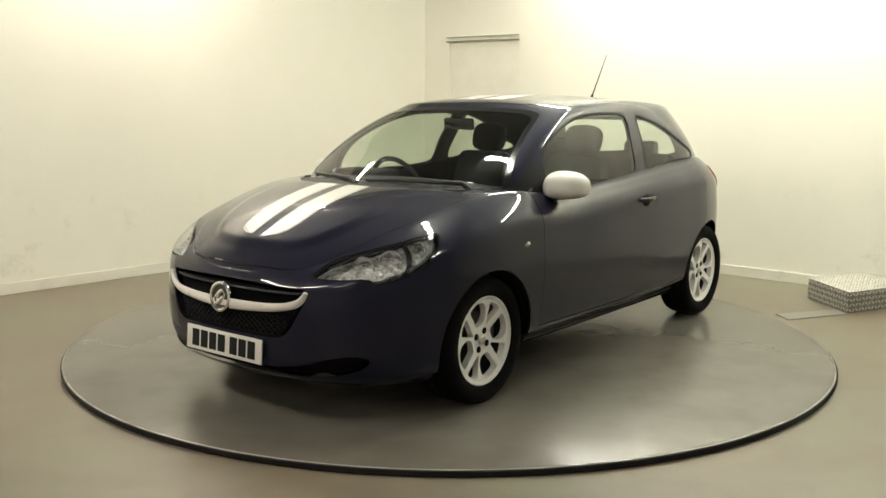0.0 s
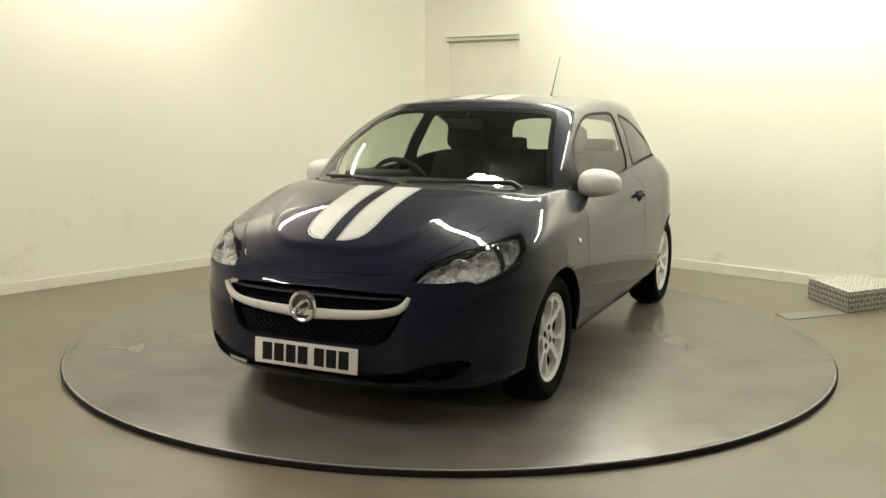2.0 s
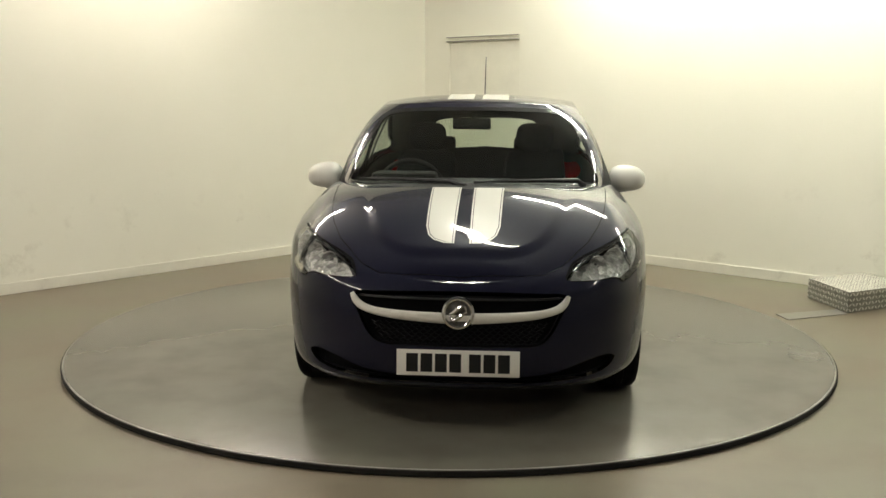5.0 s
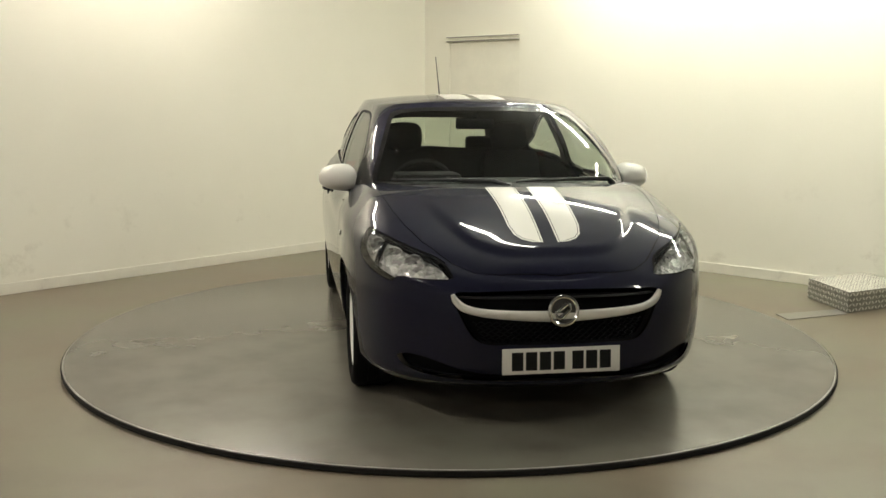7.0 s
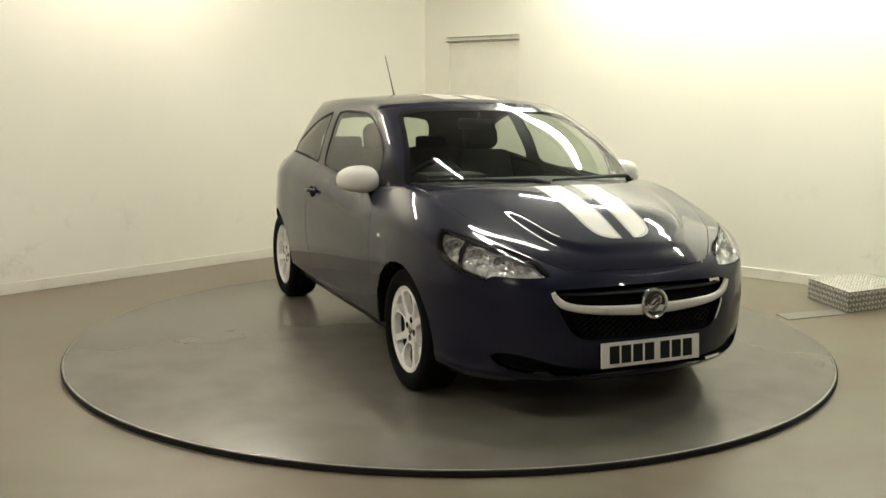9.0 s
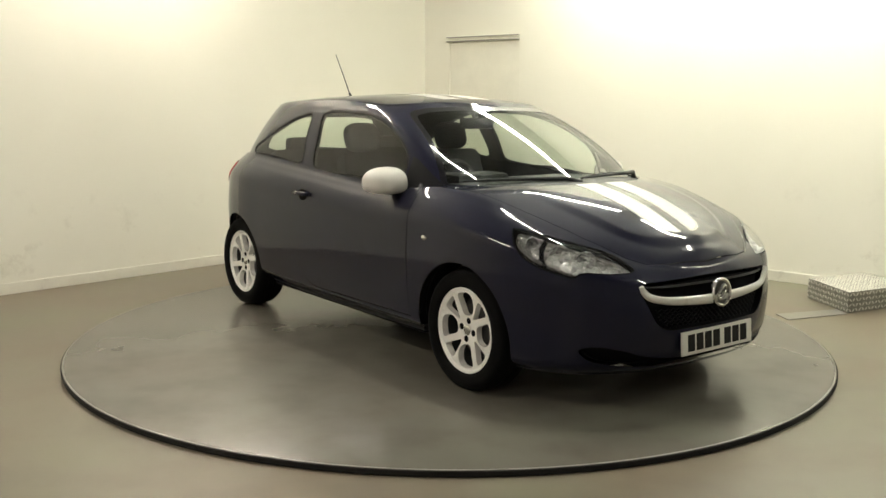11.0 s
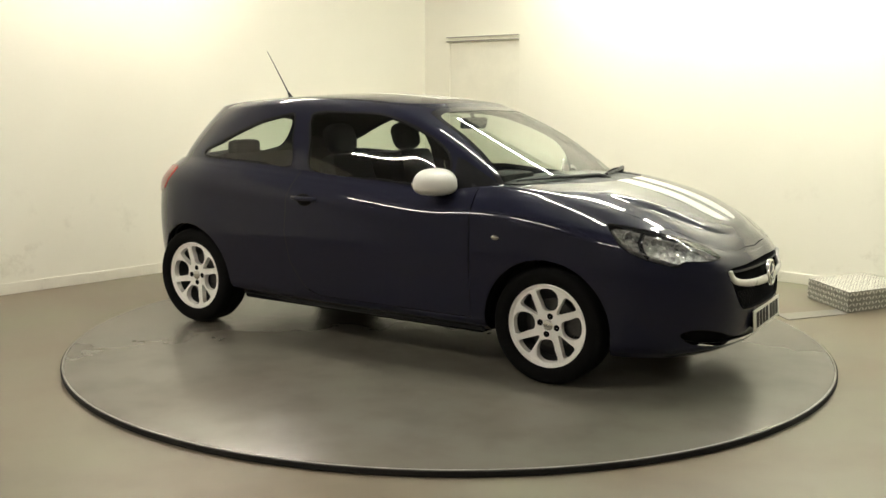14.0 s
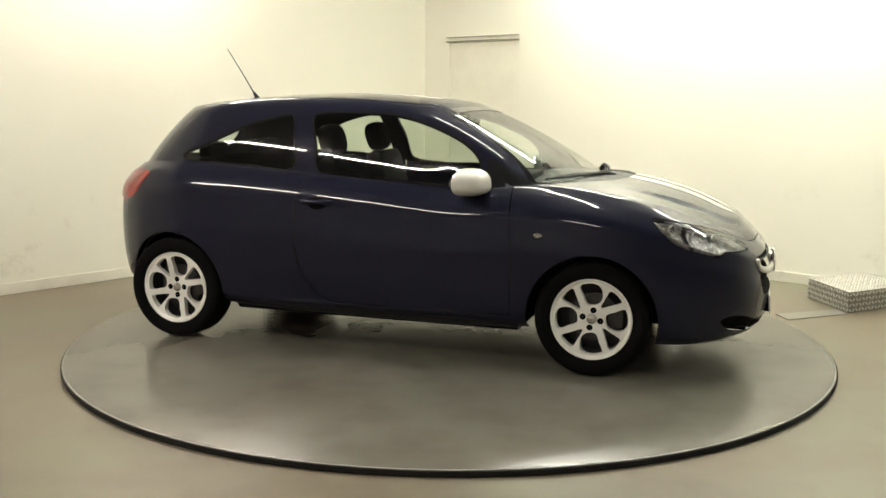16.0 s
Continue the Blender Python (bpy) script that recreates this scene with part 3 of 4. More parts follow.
REAR_SCREEN = mirror_loop([(0.0, 1.318), (0.32, 1.308), (0.39, 1.285), (0.45, 1.12), (0.43, 1.075), (0.0, 1.065)])
DOOR = [(0.832, 0.300), (0.828, 0.600), (0.818, 0.900), (0.800, 1.300), (-0.380, 1.300), (-0.385, 1.000), (-0.432, 0.850), (-0.440, 0.660), (-0.400, 0.480),
        (-0.310, 0.350), (-0.230, 0.305), (-0.150, 0.296)]
BONNET = [(x, y) for y, x in mirror_loop([(0.0, 1.345), (0.20, 1.335), (0.38, 1.275), (0.55, 1.135), (0.655, 0.995), (0.690, 0.995), (0.694, 1.10), (0.678, 1.30), (0.652, 1.50), (0.615, 1.65),
                                         (0.560, 1.79), (0.480, 1.900), (0.435, 1.955), (0.36, 2.012), (0.25, 2.043), (0.0, 2.058)])]
COWL = [(x, y) for y, x in mirror_loop([(0.0, 1.352), (0.20, 1.342), (0.38, 1.282), (0.55, 1.142), (0.665, 0.99), (0.69, 0.95), (0.69, 0.60), (0.0, 0.60)])]
GRILLE = mirror_loop([(0.0, 0.632), (0.20, 0.630), (0.36, 0.624), (0.452, 0.615), (0.460, 0.590), (0.430, 0.520), (0.385, 0.440), (0.345, 0.408), (0.20, 0.402), (0.0, 0.400)])
SLOT = mirror_loop([(0.0, 0.263), (0.25, 0.264), (0.42, 0.284), (0.54, 0.322), (0.64, 0.336), (0.68, 0.318), (0.65, 0.276), (0.56, 0.248), (0.42, 0.236), (0.25, 0.232), (0.0, 0.230)])
HEADLAMP = [(2.010, 0.450, 0.674), (1.965, 0.462, 0.708), (1.917, 0.490, 0.738), (1.820, 0.596, 0.780), (1.735, 0.665, 0.806), (1.610, 0.742, 0.834), (1.545, 0.772, 0.838), (1.565, 0.795, 0.808),
            (1.590, 0.805, 0.770), (1.650, 0.810, 0.722), (1.720, 0.790, 0.688), (1.810, 0.750, 0.660), (1.880, 0.698, 0.646), (1.895, 0.680, 0.664), (1.970, 0.570, 0.664)]
TAIL = [(-1.470, 0.765, 0.985), (-1.600, 0.700, 0.985), (-1.700, 0.600, 0.978), (-1.730, 0.600, 0.845), (-1.655, 0.730, 0.822), (-1.540, 0.790, 0.870)]
STRIPE = [(1.290, 0.031), (1.600, 0.031), (1.926, 0.033), (1.922, 0.080), (1.900, 0.125), (1.865, 0.152), (1.800, 0.167), (1.600, 0.172), (1.290, 0.178)]
ROOF_STRIPE = [(0.215, 0.026), (-0.60, 0.026), (-1.340, 0.026), (-1.340, 0.185), (-0.60, 0.185), (0.215, 0.185)]


def oblique(points, way, s):
    """A loop of points seen along a slanting plan direction, on side s; returns the loop and its axes."""
    a = Vector((-way[1], s * way[0], 0)).normalized()
    b = Vector((0, 0, 1))
    return [(Vector((x, s * y, z)).dot(a), z) for x, y, z in points], (a, b)


def panel_gap(skin, loop, axes, where, width, car, depth=0.010):
    """A dark recessed joint along a loop; returns the faces of the panel within it."""
    band_out = set(cut(skin, loop, axes, where))
    inner = set(cut(skin, inset(loop, width), axes, where))
    band = [f for f in cut(skin, loop, axes, where) if f not in inner and f.is_valid]
    band = [f for f in band if f not in inner]
    part_bm = take(skin, band, -depth, True)
    skin_part("panel_gap", part_bm, M_GAP, car)
    return [f for f in inner if f.is_valid]


def build_body(car):
    low, up = lower_skin(), upper_skin()
    liner = bmesh.new()
    sides = ((1, "left"), (-1, "right"))
    # ----- glasshouse
    for s, _ in sides:
        on_side = lambda c, s=s: s * c.y > 0.45 and c.z < 1.40 and -1.45 < c.x < 0.95
        for loop, name in ((smooth_loop(DOOR_GLASS, 3), "door_window"), (smooth_loop(QUARTER_GLASS, 3), "quarter_window")):
            pane = cut(up, loop, SIDE, on_side)
            skin_part(name, take(up, pane, -0.003), M_GLASS, car, "lightly tinted clear glass side window").visible_shadow = False
            seal = cut(up, inset(loop, -0.011), SIDE, on_side)
            skin_part("window_seal", walls_of(take(up, seal, 0.0015), 0.012), M_SEAL, car, "black rubber window seal", False)
        sail = take(up, cut(up, SAIL, SIDE, on_side), 0.001)
        skin_part("sail_panel", sail, M_SEAL, car, "satin black triangular panel ahead of the mirror")
    ahead = lambda c: c.x > 0.10 and abs(c.y) < 0.73 and c.z < 1.405
    loop = smooth_loop(SCREEN, 3)
    band = cut(up, loop, FRONT, ahead)
    pane = cut(up, inset(loop, 0.022), FRONT, ahead)
    skin_part("windscreen", take(up, pane, -0.002), M_GLASS, car, "clear curved glass windscreen").visible_shadow = False
    skin_part("screen_seal", take(up, cut(up, loop, FRONT, ahead), 0.0), M_GLOSSBLACK, car, "black windscreen border")
    behind = lambda c: c.x < -1.30
    loop = smooth_loop(REAR_SCREEN, 3)
    skin_part("rear_window", take(up, cut(up, loop, FRONT, behind), -0.002), M_GLASS, car, "clear glass rear window").visible_shadow = False
    take(up, [f for f in up.faces if f.calc_center_median().z > 0.99 and not (f.calc_center_median().x > 0.08 and abs(f.calc_center_median().y) < 0.5)], -0.030, False, into=liner)
    # roof stripes
    for s, _ in sides:
        loop = [(x, s * y) for x, y in ROOF_STRIPE]
        fs = cut(up, loop, TOP, lambda c: c.z > 1.33)
        skin_part("roof_stripe", take(up, fs, 0.0012, False), M_WHITE, car, "matt white roof stripe")
    # ----- lower body: wheel arches first
    for s, _ in sides:
        for ax in AXLES:
            fs = cut(low, arc_loop(ax, HUB_Z, ARCH), SIDE, lambda c, s=s: s * c.y > 0.5)
            bmesh.ops.delete(low, geom=fs, context="FACES")
    # cowl and bonnet
    fs = cut(low, COWL, TOP, lambda c: c.z > 0.90 and c.x > 0.55)
    skin_part("cowl", take(low, [f for f in fs if f.calc_center_median().x > 0.8], -0.012), M_BLACK, car, "black plastic scuttle below the windscreen")
    bmesh.ops.delete(low, geom=[f for f in fs if f.is_valid], context="FACES")
    over = lambda c: c.x > 0.9 and c.z > 0.655
    fs = panel_gap(low, BONNET, TOP, over, 0.0034, car, 0.006)
    bonnet = take(low, fs)
    bonnet.normal_update()
    bmesh.ops.recalc_face_normals(bonnet, faces=bonnet.faces[:])
    bonnet.normal_update()
    if sum(f.normal.z for f in bonnet.faces) < 0:
        bmesh.ops.reverse_faces(bonnet, faces=bonnet.faces[:])
        bonnet.normal_update()
    for s, _ in sides:
        loop = [(x, s * y) for x, y in STRIPE]
        fs = cut(bonnet, loop, TOP, lambda c: True)
        skin_part("bonnet_stripe", take(bonnet, fs, 0.0012, False), M_WHITE, car, "matt white bonnet stripe")
        outer, inner = inset(loop, 0.007), inset(loop, 0.0105)
        keep = set(cut(bonnet, inner, TOP, lambda c: True))
        fs = [f for f in cut(bonnet, outer, TOP, lambda c: True) if f not in keep]
        keep = set(cut(bonnet, inner, TOP, lambda c: True))
        skin_part("pinstripe", take(bonnet, [f for f in fs if f.is_valid and f not in keep], 0.0018, False), M_LINE, car, "thin dark pinstripe inside the stripe's edge")
    skin_part("bonnet", walls_of(bonnet, 0.010), M_PAINT, car, "navy metallic bonnet")
    # head lamps, fog recesses, tail lamps
    for s, _ in sides:
        fore = lambda c, s=s: c.x > 1.35 and s * c.y > 0.30
        pts, axes = oblique(HEADLAMP, (0.74, 0.67), s)
        loop = smooth_loop(pts, 3)
        band = cut(low, loop, axes, fore)
        pane = cut(low, inset(loop, 0.006), axes, fore)
        build_headlamp(car, low, pane, s)
        bmesh.ops.delete(low, geom=[f for f in pane if f.is_valid], context="FACES")
        skin_part("lamp_seal", take(low, cut(low, loop, axes, fore), -0.004), M_GAP, car)
        aft = lambda c, s=s: c.x < -1.40 and s * c.y > 0.35
        pts, axes = oblique(TAIL, (-0.6, 0.8), s)
        fs = cut(low, smooth_loop(pts, 4), axes, aft)
        skin_part("tail_lamp", walls_of(take(low, fs, 0.006), 0.02), M_RED, car, "glossy red tail lamp")
    # grille opening and lower slot
    nose = lambda c: c.x > 1.75 and c.z < 0.70
    fs = cut(low, smooth_loop(GRILLE, 3), FRONT, nose)
    skin_part("grille_backing", walls_of(take(low, fs, -0.045), 0.045, Vector((1, 0, 0))), M_GAP, car, "black recessed grille opening", False)
    fs = cut(low, smooth_loop(SLOT, 3), FRONT, nose)
    skin_part("lower_intake", walls_of(take(low, fs, -0.03), 0.034, Vector((1, 0, 0))), M_GAP, car, "black lower bumper slot", False)
    # doors
    for s, _ in sides:
        flank = lambda c, s=s: s * c.y > 0.70 and -0.6 < c.x < 1.0
        fs = panel_gap(low, DOOR, SIDE, flank, 0.0055, car)
        door = take(low, fs)
        skin_part("door", walls_of(door, 0.012), M_PAINT, car, "navy metallic front door")
    take(low, [f for f in low.faces if f.calc_center_median().x < 1.0 and f.calc_center_median().z > 0.30], -0.05, False, into=liner)
    skin_part("body", low, M_PAINT, car, "glossy navy metallic body shell")
    skin_part("roof", up, M_PAINT, car, "navy metallic roof and pillars")
    bmesh.ops.reverse_faces(liner, faces=liner.faces[:])
    skin_part("interior_lining", liner, M_TRIM, car, "charcoal interior lining", False)


def build_headlamp(car, low, pane, s):
    lamp = skin_part("headlamp", take(low, pane, 0.0015, False), M_LENS, car, "clear headlamp with bright reflectors")
    lamp.visible_shadow = False
    skin_part("housing", walls_of(take(low, pane, -0.050, False), -0.046), M_REFLECT, lamp, "bright silver lamp housing", False)
    for x, y, z, r, name in ((1.852, 0.600, 0.708, 0.046, "reflector_bowl"), (1.765, 0.680, 0.726, 0.052, "reflector_bowl"), (1.650, 0.742, 0.775, 0.034, "indicator_bowl")):
        m = Matrix.Translation((x, s * y, z)) @ Vector((0.86, 0.50 * s, 0.05)).to_track_quat("Z", "Y").to_matrix().to_4x4()
        bm = bmesh.new()
        lathe(bm, [(0.004, -0.046), (r * 0.6, -0.038), (r * 0.92, -0.014), (r, 0.0), (r * 1.06, -0.004)], 12, m)
        part(name, bm, M_REFLECT, lamp, "faceted chrome reflector bowl", bevel=-1)
        bm = bmesh.new()
        lathe(bm, [(r * 0.26, -0.040), (r * 0.24, -0.022), (r * 0.12, -0.016), (0.002, -0.014)], 14, m)
        part("bulb", bm, M_LENSBALL, lamp, "glassy bulb", bevel=-1)
    # black brow along the top, and the black divider before the outer bowl
    bm = bmesh.new()
    tube(bm, [(1.945, s * 0.485, 0.700), (1.88, s * 0.545, 0.738), (1.80, s * 0.617, 0.772), (1.70, s * 0.690, 0.798), (1.60, s * 0.742, 0.822)], [0.004, 0.008, 0.010, 0.010, 0.007], 8)
    part("bezel", bm, M_GLOSSBLACK, lamp, "black lamp bezel")
    bm = bmesh.new()
    tube(bm, [(1.70, s * 0.700, 0.800), (1.695, s * 0.728, 0.755), (1.715, s * 0.748, 0.712), (1.75, s * 0.755, 0.685)], [0.012, 0.014, 0.012, 0.008], 8)
    part("divider", bm, M_GLOSSBLACK, lamp, "black divider between the lamp chambers")


def nose_x(y):
    return line_at([(-0.50, 2.043), (-0.35, 2.103), (-0.18, 2.129), (0.0, 2.136), (0.18, 2.129), (0.35, 2.103), (0.50, 2.043)], y)


def build_front(car):
    # slats of the grille
    bm = bmesh.new()
    tube(bm, [(nose_x(y) - 0.022, y, 0.600) for y in [0.425 * (i / 12 - 1) for i in range(25)]], 0.0055, 6)
    part("grille_slat", bm, M_BLACK, car)
    for k in range(7):
        z, half = 0.492 - 0.0135 * k, 0.375 - 0.008 * k
        cells = round(half / 0.0165)
        bm = bmesh.new()
        tube(bm, [(nose_x(half * i / cells) - 0.022, half * i / cells, z + (0.0052 if (i + k) % 2 else -0.0052)) for i in range(-cells, cells + 1)], 0.0028, 5)
        part("grille_wire", bm, M_SEAL, car)
    # bowed white bar
    bm = bmesh.new()
    centre = [(0.0, 0.523, 0.024), (0.10, 0.525, 0.023), (0.20, 0.529, 0.021), (0.30, 0.536, 0.019), (0.37, 0.545, 0.017), (0.42, 0.560, 0.017), (0.448, 0.585, 0.015), (0.462, 0.612, 0.009)]
    full = [(-y, z, h) for y, z, h in reversed(centre[1:])] + centre
    full = hermite(np.arange(len(full)), full, np.linspace(0, len(full) - 1, 57))
    rings = []
    for i, (y, z, h) in enumerate(full):
        d = Vector((full[min(i + 1, 56)][0] - full[max(i - 1, 0)][0], full[min(i + 1, 56)][1] - full[max(i - 1, 0)][1])).normalized()
        x = nose_x(y) + 0.002
        ring = []
        for k in range(12):
            a = 2 * math.pi * k / 12
            off, fwd = h * math.sin(a), 0.013 * math.cos(a)
            ring.append(bm.verts.new((x + fwd, y - off * d.y, z + off * d.x)))
        rings.append(ring)
    for r0, r1 in zip(rings, rings[1:]):
        for k in range(12):
            bm.faces.new((r0[k], r0[(k + 1) % 12], r1[(k + 1) % 12], r1[k]))
    bm.faces.new(rings[0]), bm.faces.new(rings[-1])
    part("grille_bar", bm, M_WHITE, car, "bowed white grille bar")
    # round emblem, plain
    m = Matrix.Translation((2.146, 0, 0.549)) @ Vector((1, 0, 0.10)).to_track_quat("Z", "Y").to_matrix().to_4x4()
    bm = bmesh.new()
    lathe(bm, [(0.052, -0.012), (0.068, -0.012), (0.071, -0.002), (0.068, 0.007), (0.060, 0.010), (0.053, 0.006), (0.052, 0.0)], 48, m, closed=True)
    badge = part("emblem", bm, M_CHROME, car, "round chrome emblem with a plain shape")
    bm = bmesh.new()
    lathe(bm, [(0.001, 0.0), (0.053, 0.0), (0.053, -0.012), (0.001, -0.012)], 40, m)
    part("emblem_disc", bm, M_BRAKE, badge, "dark grey emblem disc")
    bm = bmesh.new()
    s_curve = [(0.034 * math.cos(t), 0.030 * math.sin(2 * t) * 0.5 + 0.020 * math.sin(t), 0.004) for t in [math.pi * k / 10 for k in range(11)]]
    tube(bm, [m @ Vector(p) for p in s_curve], [0.003 + 0.008 * math.sin(math.pi * k / 10) for k in range(11)], 8)
    tube(bm, [m @ Vector((-x, -y, z)) for x, y, z in s_curve], [0.003 + 0.008 * math.sin(math.pi * k / 10) for k in range(11)], 8)
    part("emblem_shape", bm, M_CHROME, badge)
    # registration plate, its characters as plain bars
    tilt = pose(2.139, 0, 0.331, 0, -4, 0)
    bm = bmesh.new()
    box(bm, (-0.006, -0.26, -0.0555), (0.002, 0.26, 0.0555), 0.002, tilt)
    plate = part("number_plate", bm, M_PLATE, car, "white plate with seven plain black bars", bevel=-1)
    bm = bmesh.new()
    box(bm, (-0.030, -0.20, -0.045), (-0.005, 0.20, 0.045), 0.002, tilt)
    part("plate_bracket", bm, M_BLACK, plate, bevel=-1)
    y = -0.219
    for k in range(7):
        bm = bmesh.new()
        box(bm, (0.0015, y, -0.0395), (0.0032, y + 0.050, 0.0395), 0.0, tilt)
        part("plain_bar", bm, M_INK, plate, smooth=False)
        y += 0.050 + (0.033 if k == 3 else 0.011)


def build_wheel(car, ax, s, spin):
    m = Matrix.Translation((ax, s * 0.826, HUB_Z)) @ pose(0, 0, 0, 0, 0, 0 if s > 0 else 180)
    # local: y outwards; seen from outside, x runs to the left
    up = Matrix.Rotation(radians(spin), 4, "Y")
    bm = bmesh.new()
    prof = [(0.002, -0.022), (0.034, -0.022), (0.060, -0.020), (0.085, -0.017), (0.11, -0.014), (0.14, -0.010), (0.165, -0.007), (0.185, -0.006), (0.196, -0.007)]
    lathe(bm, prof, 96, pose(0, 0, 0, -90, 0, 0))
    big = [(-0.052, 0.172), (-0.047, 0.180), (0.0, 0.191), (0.036, 0.185), (0.060, 0.165), (0.066, 0.135), (0.060, 0.102), (0.040, 0.080), (0.012, 0.073), (-0.014, 0.076), (-0.024, 0.086), (-0.036, 0.125)]
    small = [(0.050, 0.057), (0.051, 0.066), (0.099, 0.142), (0.108, 0.147), (0.118, 0.145), (0.142, 0.126), (0.162, 0.098), (0.162, 0.088), (0.156, 0.082), (0.058, 0.054)]
    view = (Vector((-1, 0, 0)), Vector((0, 0, 1)))
    for q in range(4):
        for shape in (big, small):
            c, n = math.cos(q * math.pi / 2), math.sin(q * math.pi / 2)
            loop = [(c * x - n * y, n * x + c * y) for x, y in (smooth_loop(shape, 3) if shape is big else shape)]
            bmesh.ops.delete(bm, geom=cut(bm, loop, view, lambda p: True), context="FACES")
    bmesh.ops.recalc_face_normals(bm, faces=bm.faces[:])
    r = bmesh.ops.extrude_edge_only(bm, edges=[e for e in bm.edges if e.is_boundary and (e.verts[0].co.xz.length > 0.02 and e.verts[0].co.xz.length < 0.1955)])
    for g in r["geom"]:
        if isinstance(g, bmesh.types.BMVert):
            g.co += Vector((0, -0.034, 0))
            g.co.x *= 0.985
            g.co.z *= 0.985
    # lip and barrel
    lathe(bm, [(0.196, -0.007), (0.203, -0.002), (0.211, 0.003), (0.216, 0.001), (0.217, -0.010)], 96, pose(0, 0, 0, -90, 0, 0))
    for v in bm.verts:
        v.co = m @ up @ v.co
    wheel = part("wheel", bm, M_ALLOY, car, "white painted alloy wheel with eight twisted spokes", bevel=-1)
    soft = wheel.modifiers.new("soft_edges", "BEVEL")
    soft.width, soft.segments, soft.limit_method, soft.angle_limit = 0.0035, 2, "ANGLE", radians(50)
    bm = bmesh.new()
    lathe(bm, [(0.212, -0.004), (0.220, 0.008), (0.240, 0.016), (0.262, 0.019), (0.285, 0.014), (0.297, 0.002), (0.303, -0.016), (0.3045, -0.05), (0.300, -0.054), (0.3045, -0.058),
               (0.3045, -0.092), (0.300, -0.096), (0.3045, -0.100), (0.303, -0.155), (0.290, -0.180), (0.25, -0.185), (0.210, -0.175)], 96, m @ pose(0, 0, 0, -90, 0, 0))
    part("tyre", bm, M_TYRE, wheel, "black rubber tyre")
    bm = bmesh.new()
    lathe(bm, [(0.001, -0.015), (0.022, -0.015), (0.027, -0.017), (0.028, -0.026)], 32, m @ pose(0, 0, 0, -90, 0, 0))
    part("centre_cap", bm, M_CHROME, wheel, "small silver centre cap", bevel=-1)
    for q in range(4):
        a = radians(spin + 7 + 90 * q)
        bm = bmesh.new()
        lathe(bm, [(0.001, -0.0185), (0.015, -0.0185), (0.017, -0.021)], 14, m @ Matrix.Translation((0.048 * math.cos(a), 0, 0.048 * math.sin(a))) @ pose(0, 0, 0, -90, 0, 0))
        part("wheel_bolt", bm, M_GAP, wheel, "dark wheel bolt recess", bevel=-1)
    bm = bmesh.new()
    lathe(bm, [(0.216, -0.012), (0.203, -0.024), (0.197, -0.06), (0.192, -0.150), (0.10, -0.152), (0.002, -0.152)], 64, m @ pose(0, 0, 0, -90, 0, 0))
    part("rim_barrel", bm, M_BARREL, wheel, "inside of the wheel rim, coloured dark for its shade")
    bm = bmesh.new()
    lathe(bm, [(0.03, -0.075), (0.128, -0.075), (0.128, -0.097), (0.03, -0.097)], 48, m @ pose(0, 0, 0, -90, 0, 0))
    box(bm, (-0.16, -0.13, -0.05), (-0.075, -0.06, 0.05), 0.012, m)
    part("brake_disc", bm, M_BRAKE, wheel, "dull steel brake disc with caliper")
    # dark liner of the wheel arch
    bm = bmesh.new()
    rows = []
    for yy in (0.50, 0.60, 0.72, 0.845):
        row = []
        for i in range(33):
            t = radians(-6 + 192 * i / 32)
            x = ax + (ARCH + 0.004) * math.cos(t)
            edge = 0.845 - 0.42 * max(0.0, abs(x) - 1.33)
            row.append(bm.verts.new((x, s * min(yy, edge), HUB_Z + (ARCH + 0.004) * math.sin(t))))
        rows.append(row)
    for r0, r1 in zip(rows, rows[1:]):
        for i in range(32):
            bm.faces.new((r0[i], r0[i + 1], r1[i + 1], r1[i]))
    mid = bm.verts.new((ax, s * 0.50, HUB_Z))
    for i in range(32):
        bm.faces.new((rows[0][i], rows[0][i + 1], mid))
    part("arch_liner", bm, M_GAP, car, "black wheel arch liner")


def build_mirror(car, s):
    # a rounded cap, flattened behind, on a black foot
    bm = bmesh.new()
    bmesh.ops.create_uvsphere(bm, u_segments=32, v_segments=18, radius=1.0)
    for v in bm.verts:
        x, y, z = (math.copysign(abs(k) ** 0.80, k) for k in v.co)
        x = x if x > -0.25 else -0.25 + (x + 0.25) * 0.25
        z = z * (1.0 - 0.16 * y) if z > 0 else z * 0.66
        v.co = Vector((0.590 + 0.106 * x - 0.030 * y, s * (0.858 + 0.106 * y), 0.985 + 0.087 * z + 0.004 * y))
    cap = part("door_mirror", bm, M_WHITE, car, "glossy white door mirror cap")
    bm = bmesh.new()
    lathe(bm, [(0.001, 0.0), (0.92, 0.0), (1.0, -0.05), (0.98, -0.16)], 32)
    for v in bm.verts:
        v.co = Vector((0.550 - 0.008 - 0.030 * v.co.x - 0.05 * v.co.z, s * (0.853 + 0.096 * v.co.x), 0.994 + 0.058 * v.co.y))
    part("mirror_glass", bm, M_CHROME, cap, "mirror glass")
    bm = bmesh.new()
    tube(bm, [(0.665, s * 0.735, 0.962), (0.640, s * 0.775, 0.950), (0.618, s * 0.815, 0.952), (0.605, s * 0.850, 0.960)], [0.030, 0.027, 0.030, 0.036], 12)
    part("mirror_foot", bm, M_BLACK, cap, "black plastic mirror foot")


